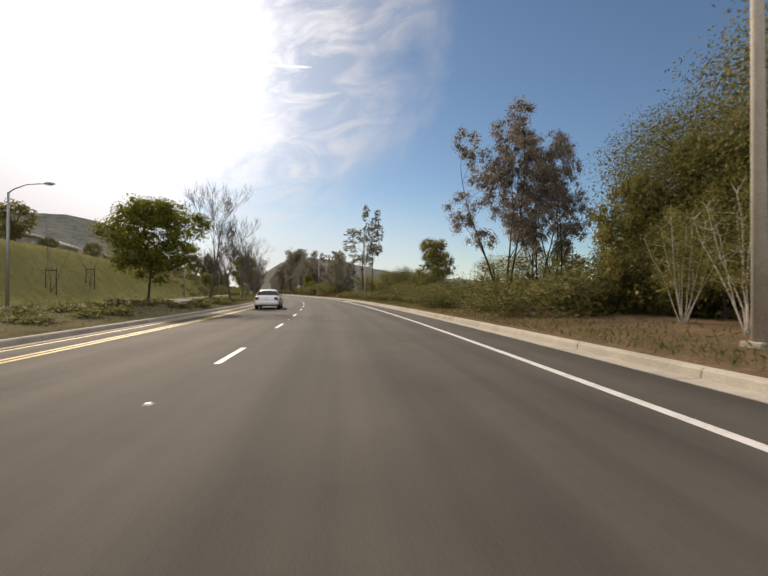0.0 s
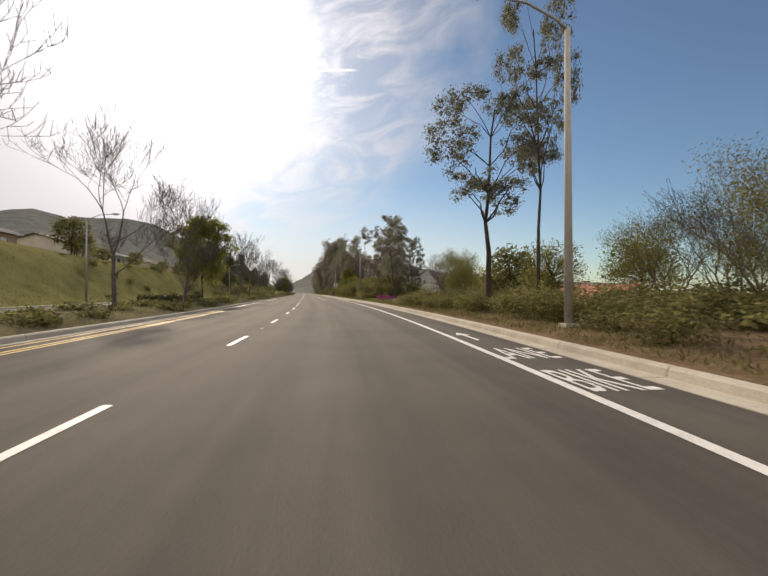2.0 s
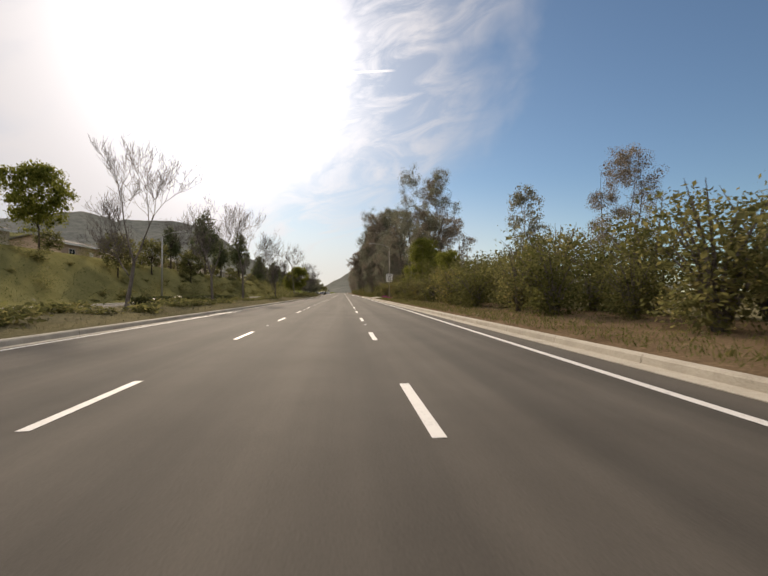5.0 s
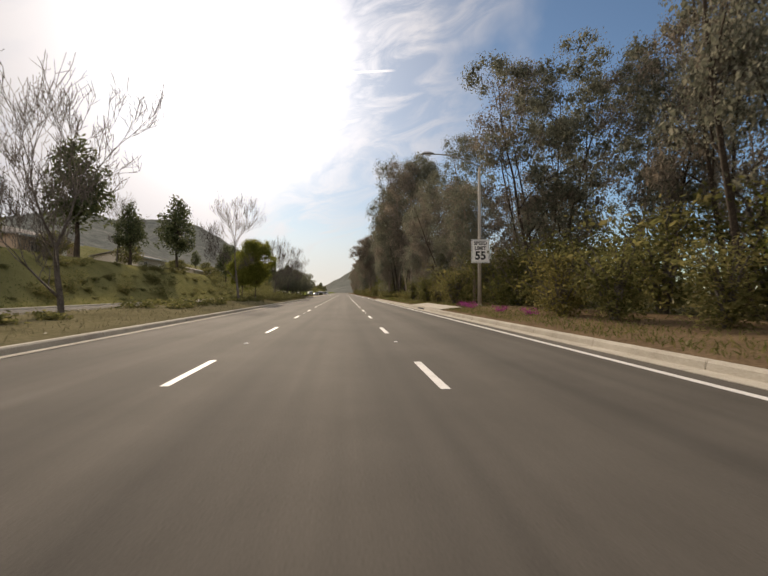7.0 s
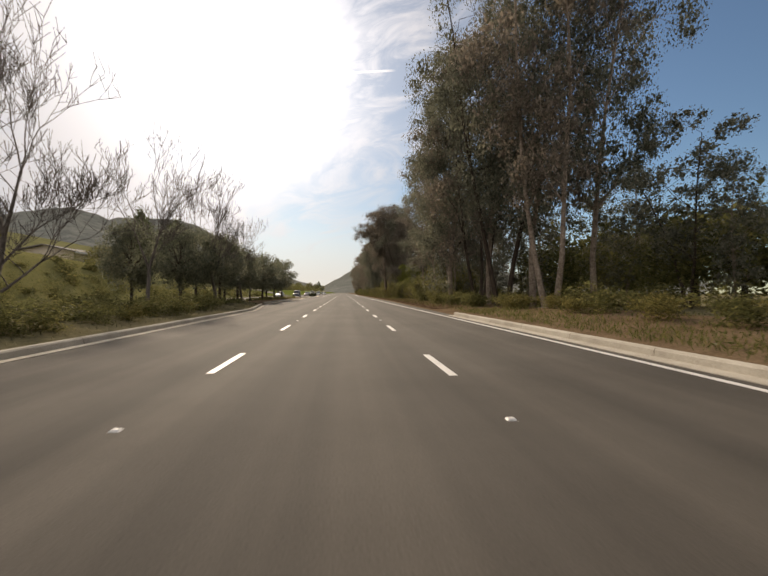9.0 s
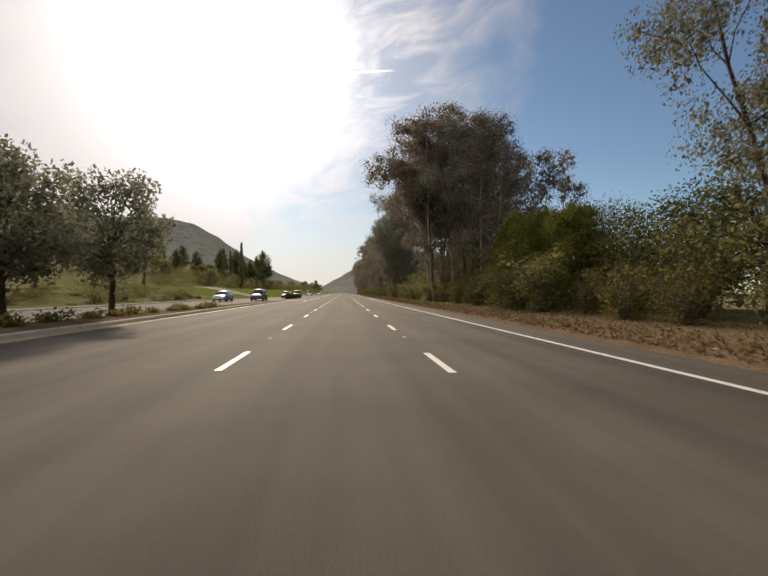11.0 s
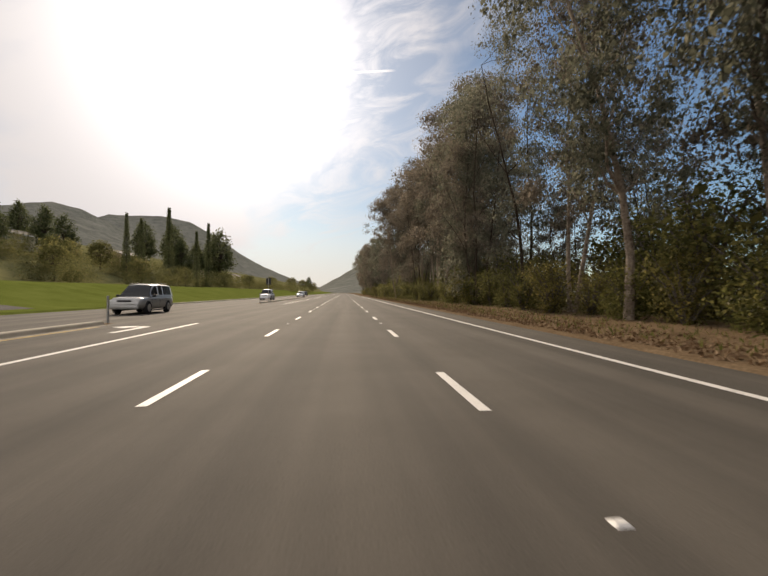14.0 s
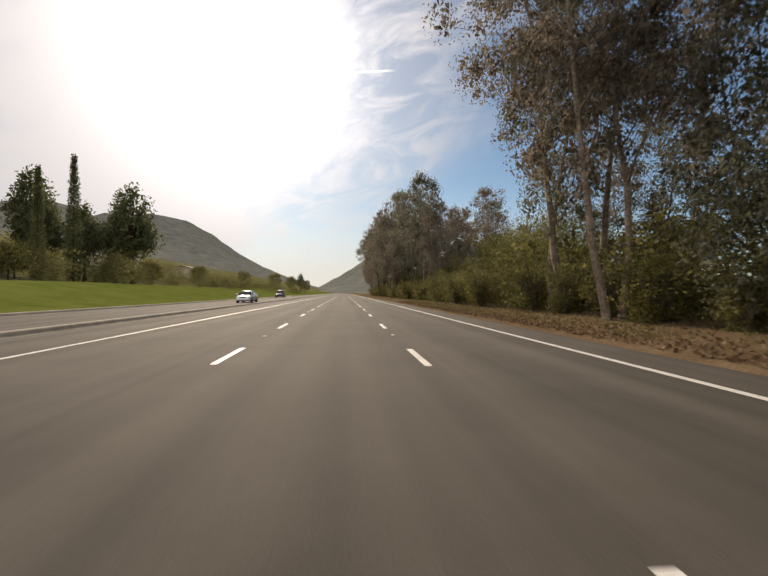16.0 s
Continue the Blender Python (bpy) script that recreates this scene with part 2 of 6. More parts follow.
M = {
    "asphalt": asphalt_material(),
    "asphalt_dark": surf("dark_asphalt", (0.040, 0.037, 0.034), (0.070, 0.064, 0.058), 1.6, 0.88, 0.4, 60.0),
    "white_paint": surf("worn_white_paint", (0.30, 0.285, 0.26), (0.64, 0.62, 0.585), 0.35, 0.6, 0.15, 45.0, spread=(0.28, 0.5)),
    "yellow_paint": surf("worn_yellow_paint", (0.30, 0.20, 0.06), (0.62, 0.42, 0.10), 0.4, 0.65, 0.15, 45.0, spread=(0.28, 0.55)),
    "concrete": surf("kerb_concrete", (0.28, 0.25, 0.20), (0.46, 0.42, 0.35), 0.7, 0.9, 0.35, 40.0, per_piece=0.08),
    "earth": surf("dry_earth", (0.085, 0.058, 0.035), (0.19, 0.135, 0.085), 1.4, 0.95, 0.8, 14.0, gloss=0.0),
    "ground": surf("dry_grass_and_earth", (0.092, 0.083, 0.044), (0.190, 0.162, 0.096), 3.2, 0.95, 0.8, 9.0, gloss=0.0),
    "lawn": surf("sunlit_lawn", (0.120, 0.114, 0.044), (0.215, 0.196, 0.084), 2.6, 0.9, 0.7, 16.0, gloss=0.0),
    "green_lawn": surf("green_lawn", (0.080, 0.100, 0.020), (0.140, 0.160, 0.042), 2.6, 0.9, 0.7, 16.0, gloss=0.0),
    "hillside": surf("scrubby_green_hillside", (0.095, 0.097, 0.045), (0.185, 0.172, 0.084), 4.5, 0.95, 0.9, 3.0, gloss=0.0),
    # far haze is mixed into the hills' base colour: paler and greyer
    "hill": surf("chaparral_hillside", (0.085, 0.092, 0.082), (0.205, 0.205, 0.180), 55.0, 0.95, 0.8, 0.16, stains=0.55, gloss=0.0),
    "bark_pale": surf("pale_peeling_bark", (0.11, 0.080, 0.058), (0.34, 0.28, 0.22), 0.5, 0.85, 0.6, 9.0),
    "pale_stem": surf("pale_smooth_stems", (0.30, 0.26, 0.21), (0.55, 0.50, 0.43), 0.3, 0.8, 0.3, 12.0),
    "bark_dark": surf("dark_rough_bark", (0.030, 0.022, 0.016), (0.085, 0.065, 0.048), 0.4, 0.9, 0.8, 14.0),
    "bark_grey": surf("grey_winter_bark", (0.055, 0.046, 0.040), (0.165, 0.145, 0.125), 0.4, 0.85, 0.5, 16.0),
    "car_white": surf("white_car_paint", (0.60, 0.61, 0.62), (0.70, 0.71, 0.72), 2.0, 0.22, 0.0, 60.0),
    "car_silver": surf("silver_car_paint", (0.30, 0.30, 0.29), (0.38, 0.38, 0.37), 2.0, 0.28, 0.0, 60.0, metal=0.4),
    "car_dark": surf("dark_blue_car_paint", (0.020, 0.024, 0.034), (0.034, 0.038, 0.050), 2.0, 0.22, 0.0, 60.0),
    "car_glass": surf("tinted_car_glass", (0.020, 0.022, 0.024), (0.032, 0.034, 0.036), 2.0, 0.08, 0.0, 20.0, gloss=0.22),
    "rubber": surf("tyre_rubber", (0.012, 0.012, 0.012), (0.028, 0.027, 0.026), 0.3, 0.85, 0.3, 40.0),
    "alloy": surf("brushed_alloy", (0.35, 0.35, 0.35), (0.50, 0.50, 0.49), 0.2, 0.35, 0.05, 40.0, metal=0.8),
    "black_trim": surf("black_plastic", (0.012, 0.012, 0.012), (0.022, 0.022, 0.022), 0.3, 0.6, 0.1, 40.0),
    "red_lens": surf("red_tail_lens", (0.12, 0.014, 0.014), (0.20, 0.03, 0.028), 0.1, 0.12, 0.0, 30.0),
    "clear_lens": surf("clear_lamp_lens", (0.55, 0.55, 0.54), (0.70, 0.70, 0.69), 0.1, 0.08, 0.0, 30.0),
    "plate": surf("number_plate", (0.55, 0.55, 0.52), (0.70, 0.70, 0.66), 0.1, 0.4, 0.0, 30.0),
    "sign_black": surf("black_sign_print", (0.010, 0.010, 0.010), (0.020, 0.020, 0.020), 0.3, 0.5, 0.0, 30.0),
    "window": surf("dark_window_glass", (0.020, 0.024, 0.028), (0.045, 0.050, 0.055), 1.0, 0.06, 0.0, 20.0),
    "hedge": leafy("clipped_hedge_leaves", (0.039, 0.044, 0.018), (0.075, 0.081, 0.031), (0.130, 0.124, 0.055), 0.25),
    "steel": surf("galvanised_steel", (0.22, 0.22, 0.21), (0.36, 0.36, 0.34), 0.6, 0.5, 0.05, 20.0, metal=0.6),
    "pole": surf("weathered_concrete_pole", (0.30, 0.26, 0.21), (0.46, 0.42, 0.35), 0.8, 0.8, 0.2, 40.0),
    "stucco": surf("cream_stucco", (0.42, 0.36, 0.28), (0.58, 0.52, 0.43), 1.5, 0.9, 0.25, 30.0),
    "stucco_pink": surf("tan_stucco", (0.34, 0.25, 0.18), (0.48, 0.37, 0.28), 1.5, 0.9, 0.25, 30.0),
    "roof_grey": surf("grey_shingle", (0.10, 0.092, 0.085), (0.20, 0.185, 0.17), 0.8, 0.9, 0.4, 18.0),
    "roof_red": surf("red_clay_tile", (0.22, 0.085, 0.050), (0.40, 0.19, 0.12), 0.7, 0.85, 0.4, 12.0),
    "sign_white": surf("white_sign_sheeting", (0.74, 0.73, 0.68), (0.86, 0.85, 0.80), 0.8, 0.4, 0.0, 30.0),
    "trim": surf("white_trim", (0.58, 0.56, 0.52), (0.78, 0.76, 0.72), 0.5, 0.6, 0.05, 30.0),
    "euc": leafy("eucalyptus_leaves", (0.088, 0.093, 0.066), (0.168, 0.170, 0.124), (0.265, 0.252, 0.190), 0.6, 0.6),
    "euc_red": leafy("reddish_eucalyptus_leaves", (0.100, 0.086, 0.068), (0.188, 0.162, 0.128), (0.300, 0.250, 0.198), 0.6, 0.6),
    "green": leafy("fresh_green_leaves", (0.082, 0.096, 0.020), (0.172, 0.182, 0.040), (0.290, 0.285, 0.075), 0.7, 0.6),
    "deep_green": leafy("deep_green_leaves", (0.060, 0.066, 0.022), (0.118, 0.118, 0.040), (0.200, 0.180, 0.070), 0.55, 0.6),
    "olive": leafy("olive_shrub_leaves", (0.074, 0.078, 0.030), (0.152, 0.148, 0.056), (0.250, 0.215, 0.090), 0.6, 0.6),
    "sunny_olive": leafy("sunlit_olive_leaves", (0.090, 0.092, 0.026), (0.190, 0.180, 0.056), (0.310, 0.265, 0.095), 0.58, 0.6),
    "brush": leafy("dry_yellow_brush", (0.080, 0.074, 0.028), (0.165, 0.146, 0.050), (0.275, 0.225, 0.082), 0.52, 0.6),
    "dark_green": leafy("dark_needle_foliage", (0.060, 0.074, 0.036), (0.110, 0.125, 0.060), (0.175, 0.180, 0.088), 0.5, 0.6),
    # leaf colour lightened to carry the veiling glare over these trees
    "dusk": leafy("glare_lifted_leaves", (0.110, 0.118, 0.082), (0.190, 0.195, 0.135), (0.280, 0.272, 0.190), 0.6, 0.6),
    "magenta": leafy("magenta_bougainvillea", (0.200, 0.030, 0.120), (0.340, 0.055, 0.215), (0.430, 0.110, 0.300), 0.35),
    "grass": leafy("grass_blades", (0.060, 0.070, 0.020), (0.110, 0.120, 0.034), (0.200, 0.165, 0.070), 0.4),
    "dry_grass": leafy("dry_grass_blades", (0.110, 0.100, 0.055), (0.185, 0.165, 0.100), (0.290, 0.250, 0.165), 0.4),
    "litter": leafy("fallen_dry_leaves", (0.100, 0.060, 0.034), (0.210, 0.135, 0.080), (0.360, 0.260, 0.170), 0.15, 0.7),
}

# the plan: s runs along the lane line between the first two lanes, u to its right
BEND_S = (-200, -80, 0, 12.4, 24.6, 36.8, 48.8, 60.7, 72.3, 84.1, 96.3, 110, 900)
BEND_A = (24, 20, 11.1, 9.75, 8.35, 6.8, 5.0, 3.3, 1.75, 0.6, 0.1, 0, 0)
LINE_S = np.arange(-200, 900.01, 1.0)
_turn = np.radians(np.convolve(np.pad(np.interp(LINE_S, BEND_S, BEND_A), 6, mode="edge"), np.ones(13) / 13, "valid"))
_mid = (_turn[1:] + _turn[:-1]) / 2
LINE_X = np.concatenate([[0], np.cumsum(np.sin(_mid))])
LINE_Y = np.concatenate([[0], np.cumsum(np.cos(_mid))])
LINE_X -= LINE_X[320]
LINE_Y += 120 - LINE_Y[320]


def heading(s):
    return float(np.interp(s, LINE_S, _turn))


def place(s, u, z=0.0):
    """The world point at s metres along the road and u metres to the right of its lane line."""
    a = heading(s)
    over = s - min(max(s, -200), 900)
    x, y = float(np.interp(s, LINE_S, LINE_X)), float(np.interp(s, LINE_S, LINE_Y))
    return Vector((x + over * math.sin(a) + u * math.cos(a), y + over * math.cos(a) - u * math.sin(a), z))


def on_road(s, u, z=0.0, turn=0.0, size=1.0):
    """A pose on the plan: turn in degrees to the left of the road's direction."""
    return Matrix.Translation(place(s, u, z)) @ Matrix.Rotation(-heading(s) + radians(turn), 4, "Z") @ Matrix.Diagonal((size, size, size, 1))


def table(*pairs):
    xs, ys = [p[0] for p in pairs], [p[1] for p in pairs]
    return lambda s: float(np.interp(s, xs, ys))


edge_u = table((-200, 5.4), (0, 5.4), (45, 5.25), (85, 6.1), (150, 7.1), (230, 7.2), (310, 6.9), (420, 7.0))     # right edge line
kerb_u = table((-200, 7.3), (0, 7.2), (40, 6.9), (90, 7.8), (170, 8.0), (245, 7.9), (275, 8.3), (900, 8.3))      # right kerb, then the asphalt's edge
left_u = table((-200, -5.4), (100, -5.3), (165, -4.25), (250, -4.1), (268, -6.6), (320, -6.6), (345, -6.6), (380, -6.9), (900, -6.9))
opp_near = table((-200, -12.6), (225, -12.6), (262, -11.0), (300, -8.9), (345, -7.8), (380, -7.5), (900, -7.5))
opp_far = table((-200, -20.2), (225, -20.2), (300, -18.6), (345, -17.6), (400, -15.0), (900, -14.5))
bank_h = table((-200, 6.4), (60, 6.6), (150, 6.0), (260, 5.2), (300, 3.8), (340, 2.4), (900, 2.2))
KERB_END = 243.0


def link_mesh(name, verts, faces, material, parent=None, uv=None):
    me = bpy.data.meshes.new(name)
    me.from_pydata([tuple(v) for v in verts], [], faces)
    if uv is not None:
        layer = me.uv_layers.new(name="lanes")
        loops = np.empty(len(me.loops), dtype=np.int32)
        me.loops.foreach_get("vertex_index", loops)
        layer.data.foreach_set("uv", np.asarray(uv, dtype=np.float32)[loops].ravel())
    me.materials.append(material)
    me.update()
    ob = new(name, me)
    if parent:
        ob.parent = parent
    return ob


def sweep(name, profile, s0, s1, step, material, parent=None):
    """A mesh that runs along the road: profile(s) gives its (u, z) points from left to right."""
    n = max(1, int(round((s1 - s0) / step)))
    verts, uv, faces = [], [], []
    for i in range(n + 1):
        s = s0 + (s1 - s0) * i / n
        row = profile(s)
        for u, z in row:
            verts.append(place(s, u, z))
            uv.append((u, s))
    k = len(row)
    for i in range(n):
        for j in range(k - 1):
            a = i * k + j
            faces.append((a, a + 1, a + k + 1, a + k))
    return link_mesh(name, verts, faces, material, parent, uv)


def ground_z(s, u):
    """Height of the land."""
    if u >= 0:
        k = kerb_u(s)
        if u < k + 0.1:
            return -0.06
        rise = min(1.0, (u - k) / 5.0)
        z = (0.16 if s < KERB_END else 0.02) + 0.30 * rise
        start = 24.0 - 9.0 * min(1.0, max(0.0, (s - 76) / 10)) * min(1.0, max(0.0, (170 - s) / 30))
        if u > start:
            z -= min(2.6, (u - start) * 0.16) * (1 if s < 145 else max(0.3, 1 - (s - 145) * 0.02))
        return z + 0.10 * noise.noise((s * 0.13, u * 0.2, 0)) * rise
    ln, on, of = left_u(s), opp_near(s), opp_far(s)
    if u > ln - 0.1:
        return -0.06
    if u > on:
        w = on - ln
        if w > -1.6:
            return -0.06
        q = (u - ln) / w
        return 0.12 + 0.30 * math.sin(math.pi * min(1, max(0, q))) * min(1, (-w - 1.6) / 4)
    if u > of - 0.2:
        return -0.06
    d = of - u
    h = bank_h(s)
    q = min(1.0, max(0.0, (d - 1.2) / (9.0 if s < 280 else 16.0)))
    z = 0.14 + h * (q * q * (3 - 2 * q))
    if d > 26:
        z += (d - 26) * (0.05 if s < 250 else 0.26) * min(1, (d - 26) / 14)
        z = min(z, 30)
    return z + 0.25 * noise.noise((s * 0.06, u * 0.08, 3)) * q


def ground_columns(s):
    """The ground's (u, z) points at s, from left to right; they follow every kerb."""
    k, l, on, of = kerb_u(s), left_u(s), opp_near(s), opp_far(s)
    far = [2600, 900, 400, 230, 150, 110, 85, 68, 56, 47, 40, 34, 29, 25, 21, 18, 15.5, 13.2, 11.2, 9.6, 8.2, 7, 5.9, 4.9, 4, 3.2, 2.5, 1.9, 1.3, 0.7]
    cols = [(of - d, ground_z(s, of - d)) for d in far] + [(of - 0.17, 0.12), (of - 0.02, -0.06), (of + 1.0, -0.06), (on - 0.1, -0.06)]
    wide = l - on > 1.6
    cols.append((on + 0.02, 0.10 if wide else -0.06))
    for q in (0.08, 0.2, 0.35, 0.5, 0.65, 0.8, 0.92):
        u = on + (l - 0.17 - on) * q
        cols.append((u, ground_z(s, u) if wide else -0.06))
    kerbed = s < 262 or 268 < s < 371 or 402 < s < 560
    cols += [(l - 0.17, 0.13 if kerbed else -0.06), (l - 0.02, -0.06), (l + 1.0, -0.06), (0.0, -0.06), (k - 1.0, -0.06), (k + 0.02, -0.06), (k + 0.16, 0.13 if s < KERB_END else 0.02)]
    cols += [(k + d, ground_z(s, k + d)) for d in (0.5, 0.9, 1.4, 2, 2.7, 3.5, 4.5, 5.5, 7, 9, 11.5, 14.5, 18, 22, 27, 34, 45, 60, 85, 130, 250, 500, 1200, 2600)]
    return cols


def build_ground():
    ss = [-1500, -600, -300] + list(np.arange(-200, 620, 3.0)) + [640, 700, 780, 900, 1200, 1800, 3000, 4400]
    verts, faces, kinds = [], [], []
    rows = [ground_columns(min(max(s, -200), 900)) for s in ss]
    k = len(rows[0])
    for s, row in zip(ss, rows):
        for u, z in row:
            verts.append(place(s, u, z - (4.0 if u > 500 or s > 1200 or s < -300 else 0.0)))
    for i in range(len(ss) - 1):
        s = (ss[i] + ss[i + 1]) / 2
        of, on, l = opp_far(s), opp_near(s), left_u(s)
        for j in range(k - 1):
            a = i * k + j
            faces.append((a, a + 1, a + k + 1, a + k))
            u = (rows[i][j][0] + rows[i][j + 1][0]) / 2
            if 0 < u < 14 and (s > 118 or s < 82):
                kinds.append(1)
            elif -400 < u < of - (27 if s > 300 else 10.5):
                kinds.append(3)
            elif u < of - 0.1 and (s > 356 or s < 290):
                kinds.append(4 if s > 356 else 2)
            elif u < of - 0.1 and u > -400:
                kinds.append(3)
            elif on < u < l and s > 262:
                kinds.append(1)
            else:
                kinds.append(0)
    ob = link_mesh("ground", verts, faces, M["ground"])
    for name in ("earth", "lawn", "hillside", "green_lawn"):
        ob.data.materials.append(M[name])
    ob.data.polygons.foreach_set("material_index", kinds)
    ob.data.polygons.foreach_set("use_smooth", [True] * len(faces))
    return tagged(ob, "dry grassy land with bare earth and green banks", "ground", kind="structure")


def build_road():
    road = sweep("road", lambda s: [(left_u(s), 0.0), (-3.6, 0.0), (-1.8, 0.0), (0, 0.0), (1.8, 0.0), (3.6, 0.0), (5.4, 0.0), (kerb_u(s), 0.0)], -200, 900, 4.0, M["asphalt"])
    tagged(road, "worn grey-brown asphalt carriageway with white lane markings", "road", kind="structure")
    far = sweep("road_opposite", lambda s: [(opp_far(s), 0.004), ((opp_far(s) + opp_near(s)) / 2, 0.004), (opp_near(s), 0.004)], -200, 900, 4.0, M["asphalt"])
    tagged(far, "pale worn asphalt of the opposite carriageway", "road", kind="structure")
    cross = sweep("road_crossing", lambda s: [(opp_near(s) - 0.3, 0.002), (left_u(s) + 0.3, 0.002)], 371.5, 401.5, 3.0, M["asphalt"])
    tagged(cross, "asphalt opening through the median at the junction", "road", kind="structure")
    side = sweep("road_side", lambda s: [(u, max(0.0, ground_z(s, u)) + (0.05 if u < -19 else 0.008)) for u in range(-44, -16, 2)], 373, 384, 2.0, M["asphalt_dark"])
    tagged(side, "asphalt side street joining the road", "road", kind="structure")

    def stripe(name, uf, s0, s1, w, material, step=4.0):
        return sweep(name, lambda s: [(uf(s) - w / 2, 0.006), (uf(s) + w / 2, 0.006)], s0, s1, step, material, road)

    stripe("edge_line", edge_u, -200, 900, 0.15, M["white_paint"])
    stripe("yellow_line", lambda s: -3.72 - max(0, s - 30) * 0.012, -200, 78, 0.11, M["yellow_paint"])
    stripe("yellow_line", lambda s: -3.94 - max(0, s - 30) * 0.012, -200, 78, 0.11, M["yellow_paint"])
    stripe("yellow_line", lambda s: left_u(s) + 0.5, -200, 84, 0.11, M["yellow_paint"])
    stripe("left_edge_line", lambda s: left_u(s) + 0.45, 86, 150, 0.12, M["white_paint"])
    stripe("turn_lane_line", lambda s: -3.6, 331, 371.5, 0.15, M["white_paint"])
    stripe("left_edge_line", lambda s: -4.05, 398, 900, 0.13, M["white_paint"])
    stripe("yellow_line", lambda s: left_u(s) + 0.35, 268, 370, 0.11, M["yellow_paint"])
    for i in range(-30, 54):
        s1 = 178.0 + 7.32 * i
        stripe("lane_dash", lambda s: 0.0, s1 - 2.13, s1, 0.12, M["white_paint"], 2.2)
    for i in range(-9, 54):
        s1 = 177.5 + 7.32 * i
        stripe("lane_dash", lambda s: 3.6, s1 - 2.13, s1, 0.13, M["white_paint"], 2.2)
    # raised reflective markers between every other dash
    dot_mesh = marker_mesh()
    for i in range(-26, 54, 2):
        for u in (0.0, 3.6):
            if u and i < -8:
                continue
            ob = new("road_marker", dot_mesh)
            ob.parent = road
            ob.matrix_basis = on_road(178.0 + 7.32 * i + 2.55, u)
    return road


def marker_mesh():
    bm = bmesh.new()
    bmesh.ops.create_cube(bm, size=1.0)
    for v in bm.verts:
        top = v.co.z > 0
        v.co = Vector((v.co.x * (0.06 if top else 0.10), v.co.y * (0.05 if top else 0.09), 0.018 if top else 0.0))
    me = bpy.data.meshes.new("road_marker")
    bm.to_mesh(me)
    bm.free()
    me.materials.append(M["white_paint"])
    return me


def kerb_run(name, uf, s0, s1, side, label, piece=3.05, gutter=0.42):
    """A concrete kerb in cast lengths: face towards the road, gutter pan in front."""
    root = tagged(new(name), label, "kerb", kind="structure")
    s = s0
    while s < s1 - 0.2:
        e = min(s + piece, s1)
        d = side
        prof = lambda q: [(uf(q) - d * gutter, 0.0), (uf(q) - d * gutter, 0.012), (uf(q) - d * 0.02, 0.004), (uf(q), 0.12), (uf(q) + d * 0.03, 0.152),
                          (uf(q) + d * 0.17, 0.158), (uf(q) + d * 0.18, 0.0)][::d]
        sweep("kerb_stone", prof, s + 0.008, e - 0.008, piece, M["concrete"], root)
        s = e
    return root


build_ground()
road = build_road()
kerb_run("kerb_right", kerb_u, -25, KERB_END, 1, "pale concrete kerb and gutter along the road")
kerb_run("kerb_median", left_u, -25, 262, -1, "pale concrete kerb round the planted median", 6.1, 0.3)
kerb_run("kerb_median_far", left_u, 268, 371, -1, "concrete kerb along the turn lane", 6.1, 0.2)
kerb_run("kerb_median_end", left_u, 402, 560, -1, "low concrete kerb of the narrow median", 6.1, 0.2)
kerb_run("kerb_opposite", opp_far, -25, 364, -1, "pale kerb at the far side of the opposite road", 9.0, 0.3)
kerb_run("kerb_opposite_end", opp_far, 391, 560, -1, "pale kerb along the lawn", 9.0, 0.3)


def ridge(name, span, foot, top, crest, seed, label):
    """A far range seen from the road: bearings in degrees, crest as rise over distance, foot and top their distances."""
    n, k = 170, 46
    verts, faces = [], []
    for i in range(n + 1):
        b = span[0] + (span[1] - span[0]) * i / n
        a = radians(b)
        for j in range(k + 1):
            w = j / k
            r = foot + (top - foot) * w + 60 * noise.noise((b * 0.2, 0, seed))
            spur = noise.fractal((b * 0.16, w * 2.2, seed), 0.9, 2.0, 5)
            up = w ** 0.85
            z = crest(b) * r * up * (1 + 0.42 * spur * (1 - w) * w ** 0.4) + 5.0 * noise.noise((b * 0.9, w * 6, seed)) * up
            verts.append((2 + r * math.sin(a), 300 + r * math.cos(a), z - 2))
    for i in range(n):
        for j in range(k):
            a = i * (k + 1) + j
            faces.append((a, a + 1, a + k + 2, a + k + 1))
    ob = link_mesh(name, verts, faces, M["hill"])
    for f in ob.data.polygons:
        f.use_smooth = True
    return tagged(ob, label, "hill", kind="structure")


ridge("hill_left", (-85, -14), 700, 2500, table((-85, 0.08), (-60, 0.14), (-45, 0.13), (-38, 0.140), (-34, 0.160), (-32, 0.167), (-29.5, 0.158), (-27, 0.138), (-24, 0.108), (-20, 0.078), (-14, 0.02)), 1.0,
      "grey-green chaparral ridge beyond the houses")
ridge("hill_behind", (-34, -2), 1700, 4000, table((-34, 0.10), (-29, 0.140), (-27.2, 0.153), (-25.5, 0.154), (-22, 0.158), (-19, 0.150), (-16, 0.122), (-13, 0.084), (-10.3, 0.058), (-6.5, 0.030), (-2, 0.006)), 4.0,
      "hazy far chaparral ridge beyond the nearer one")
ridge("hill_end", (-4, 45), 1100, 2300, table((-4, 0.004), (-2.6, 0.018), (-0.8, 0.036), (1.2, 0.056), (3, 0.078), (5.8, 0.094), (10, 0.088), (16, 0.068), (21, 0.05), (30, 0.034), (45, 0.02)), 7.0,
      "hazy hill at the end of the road")

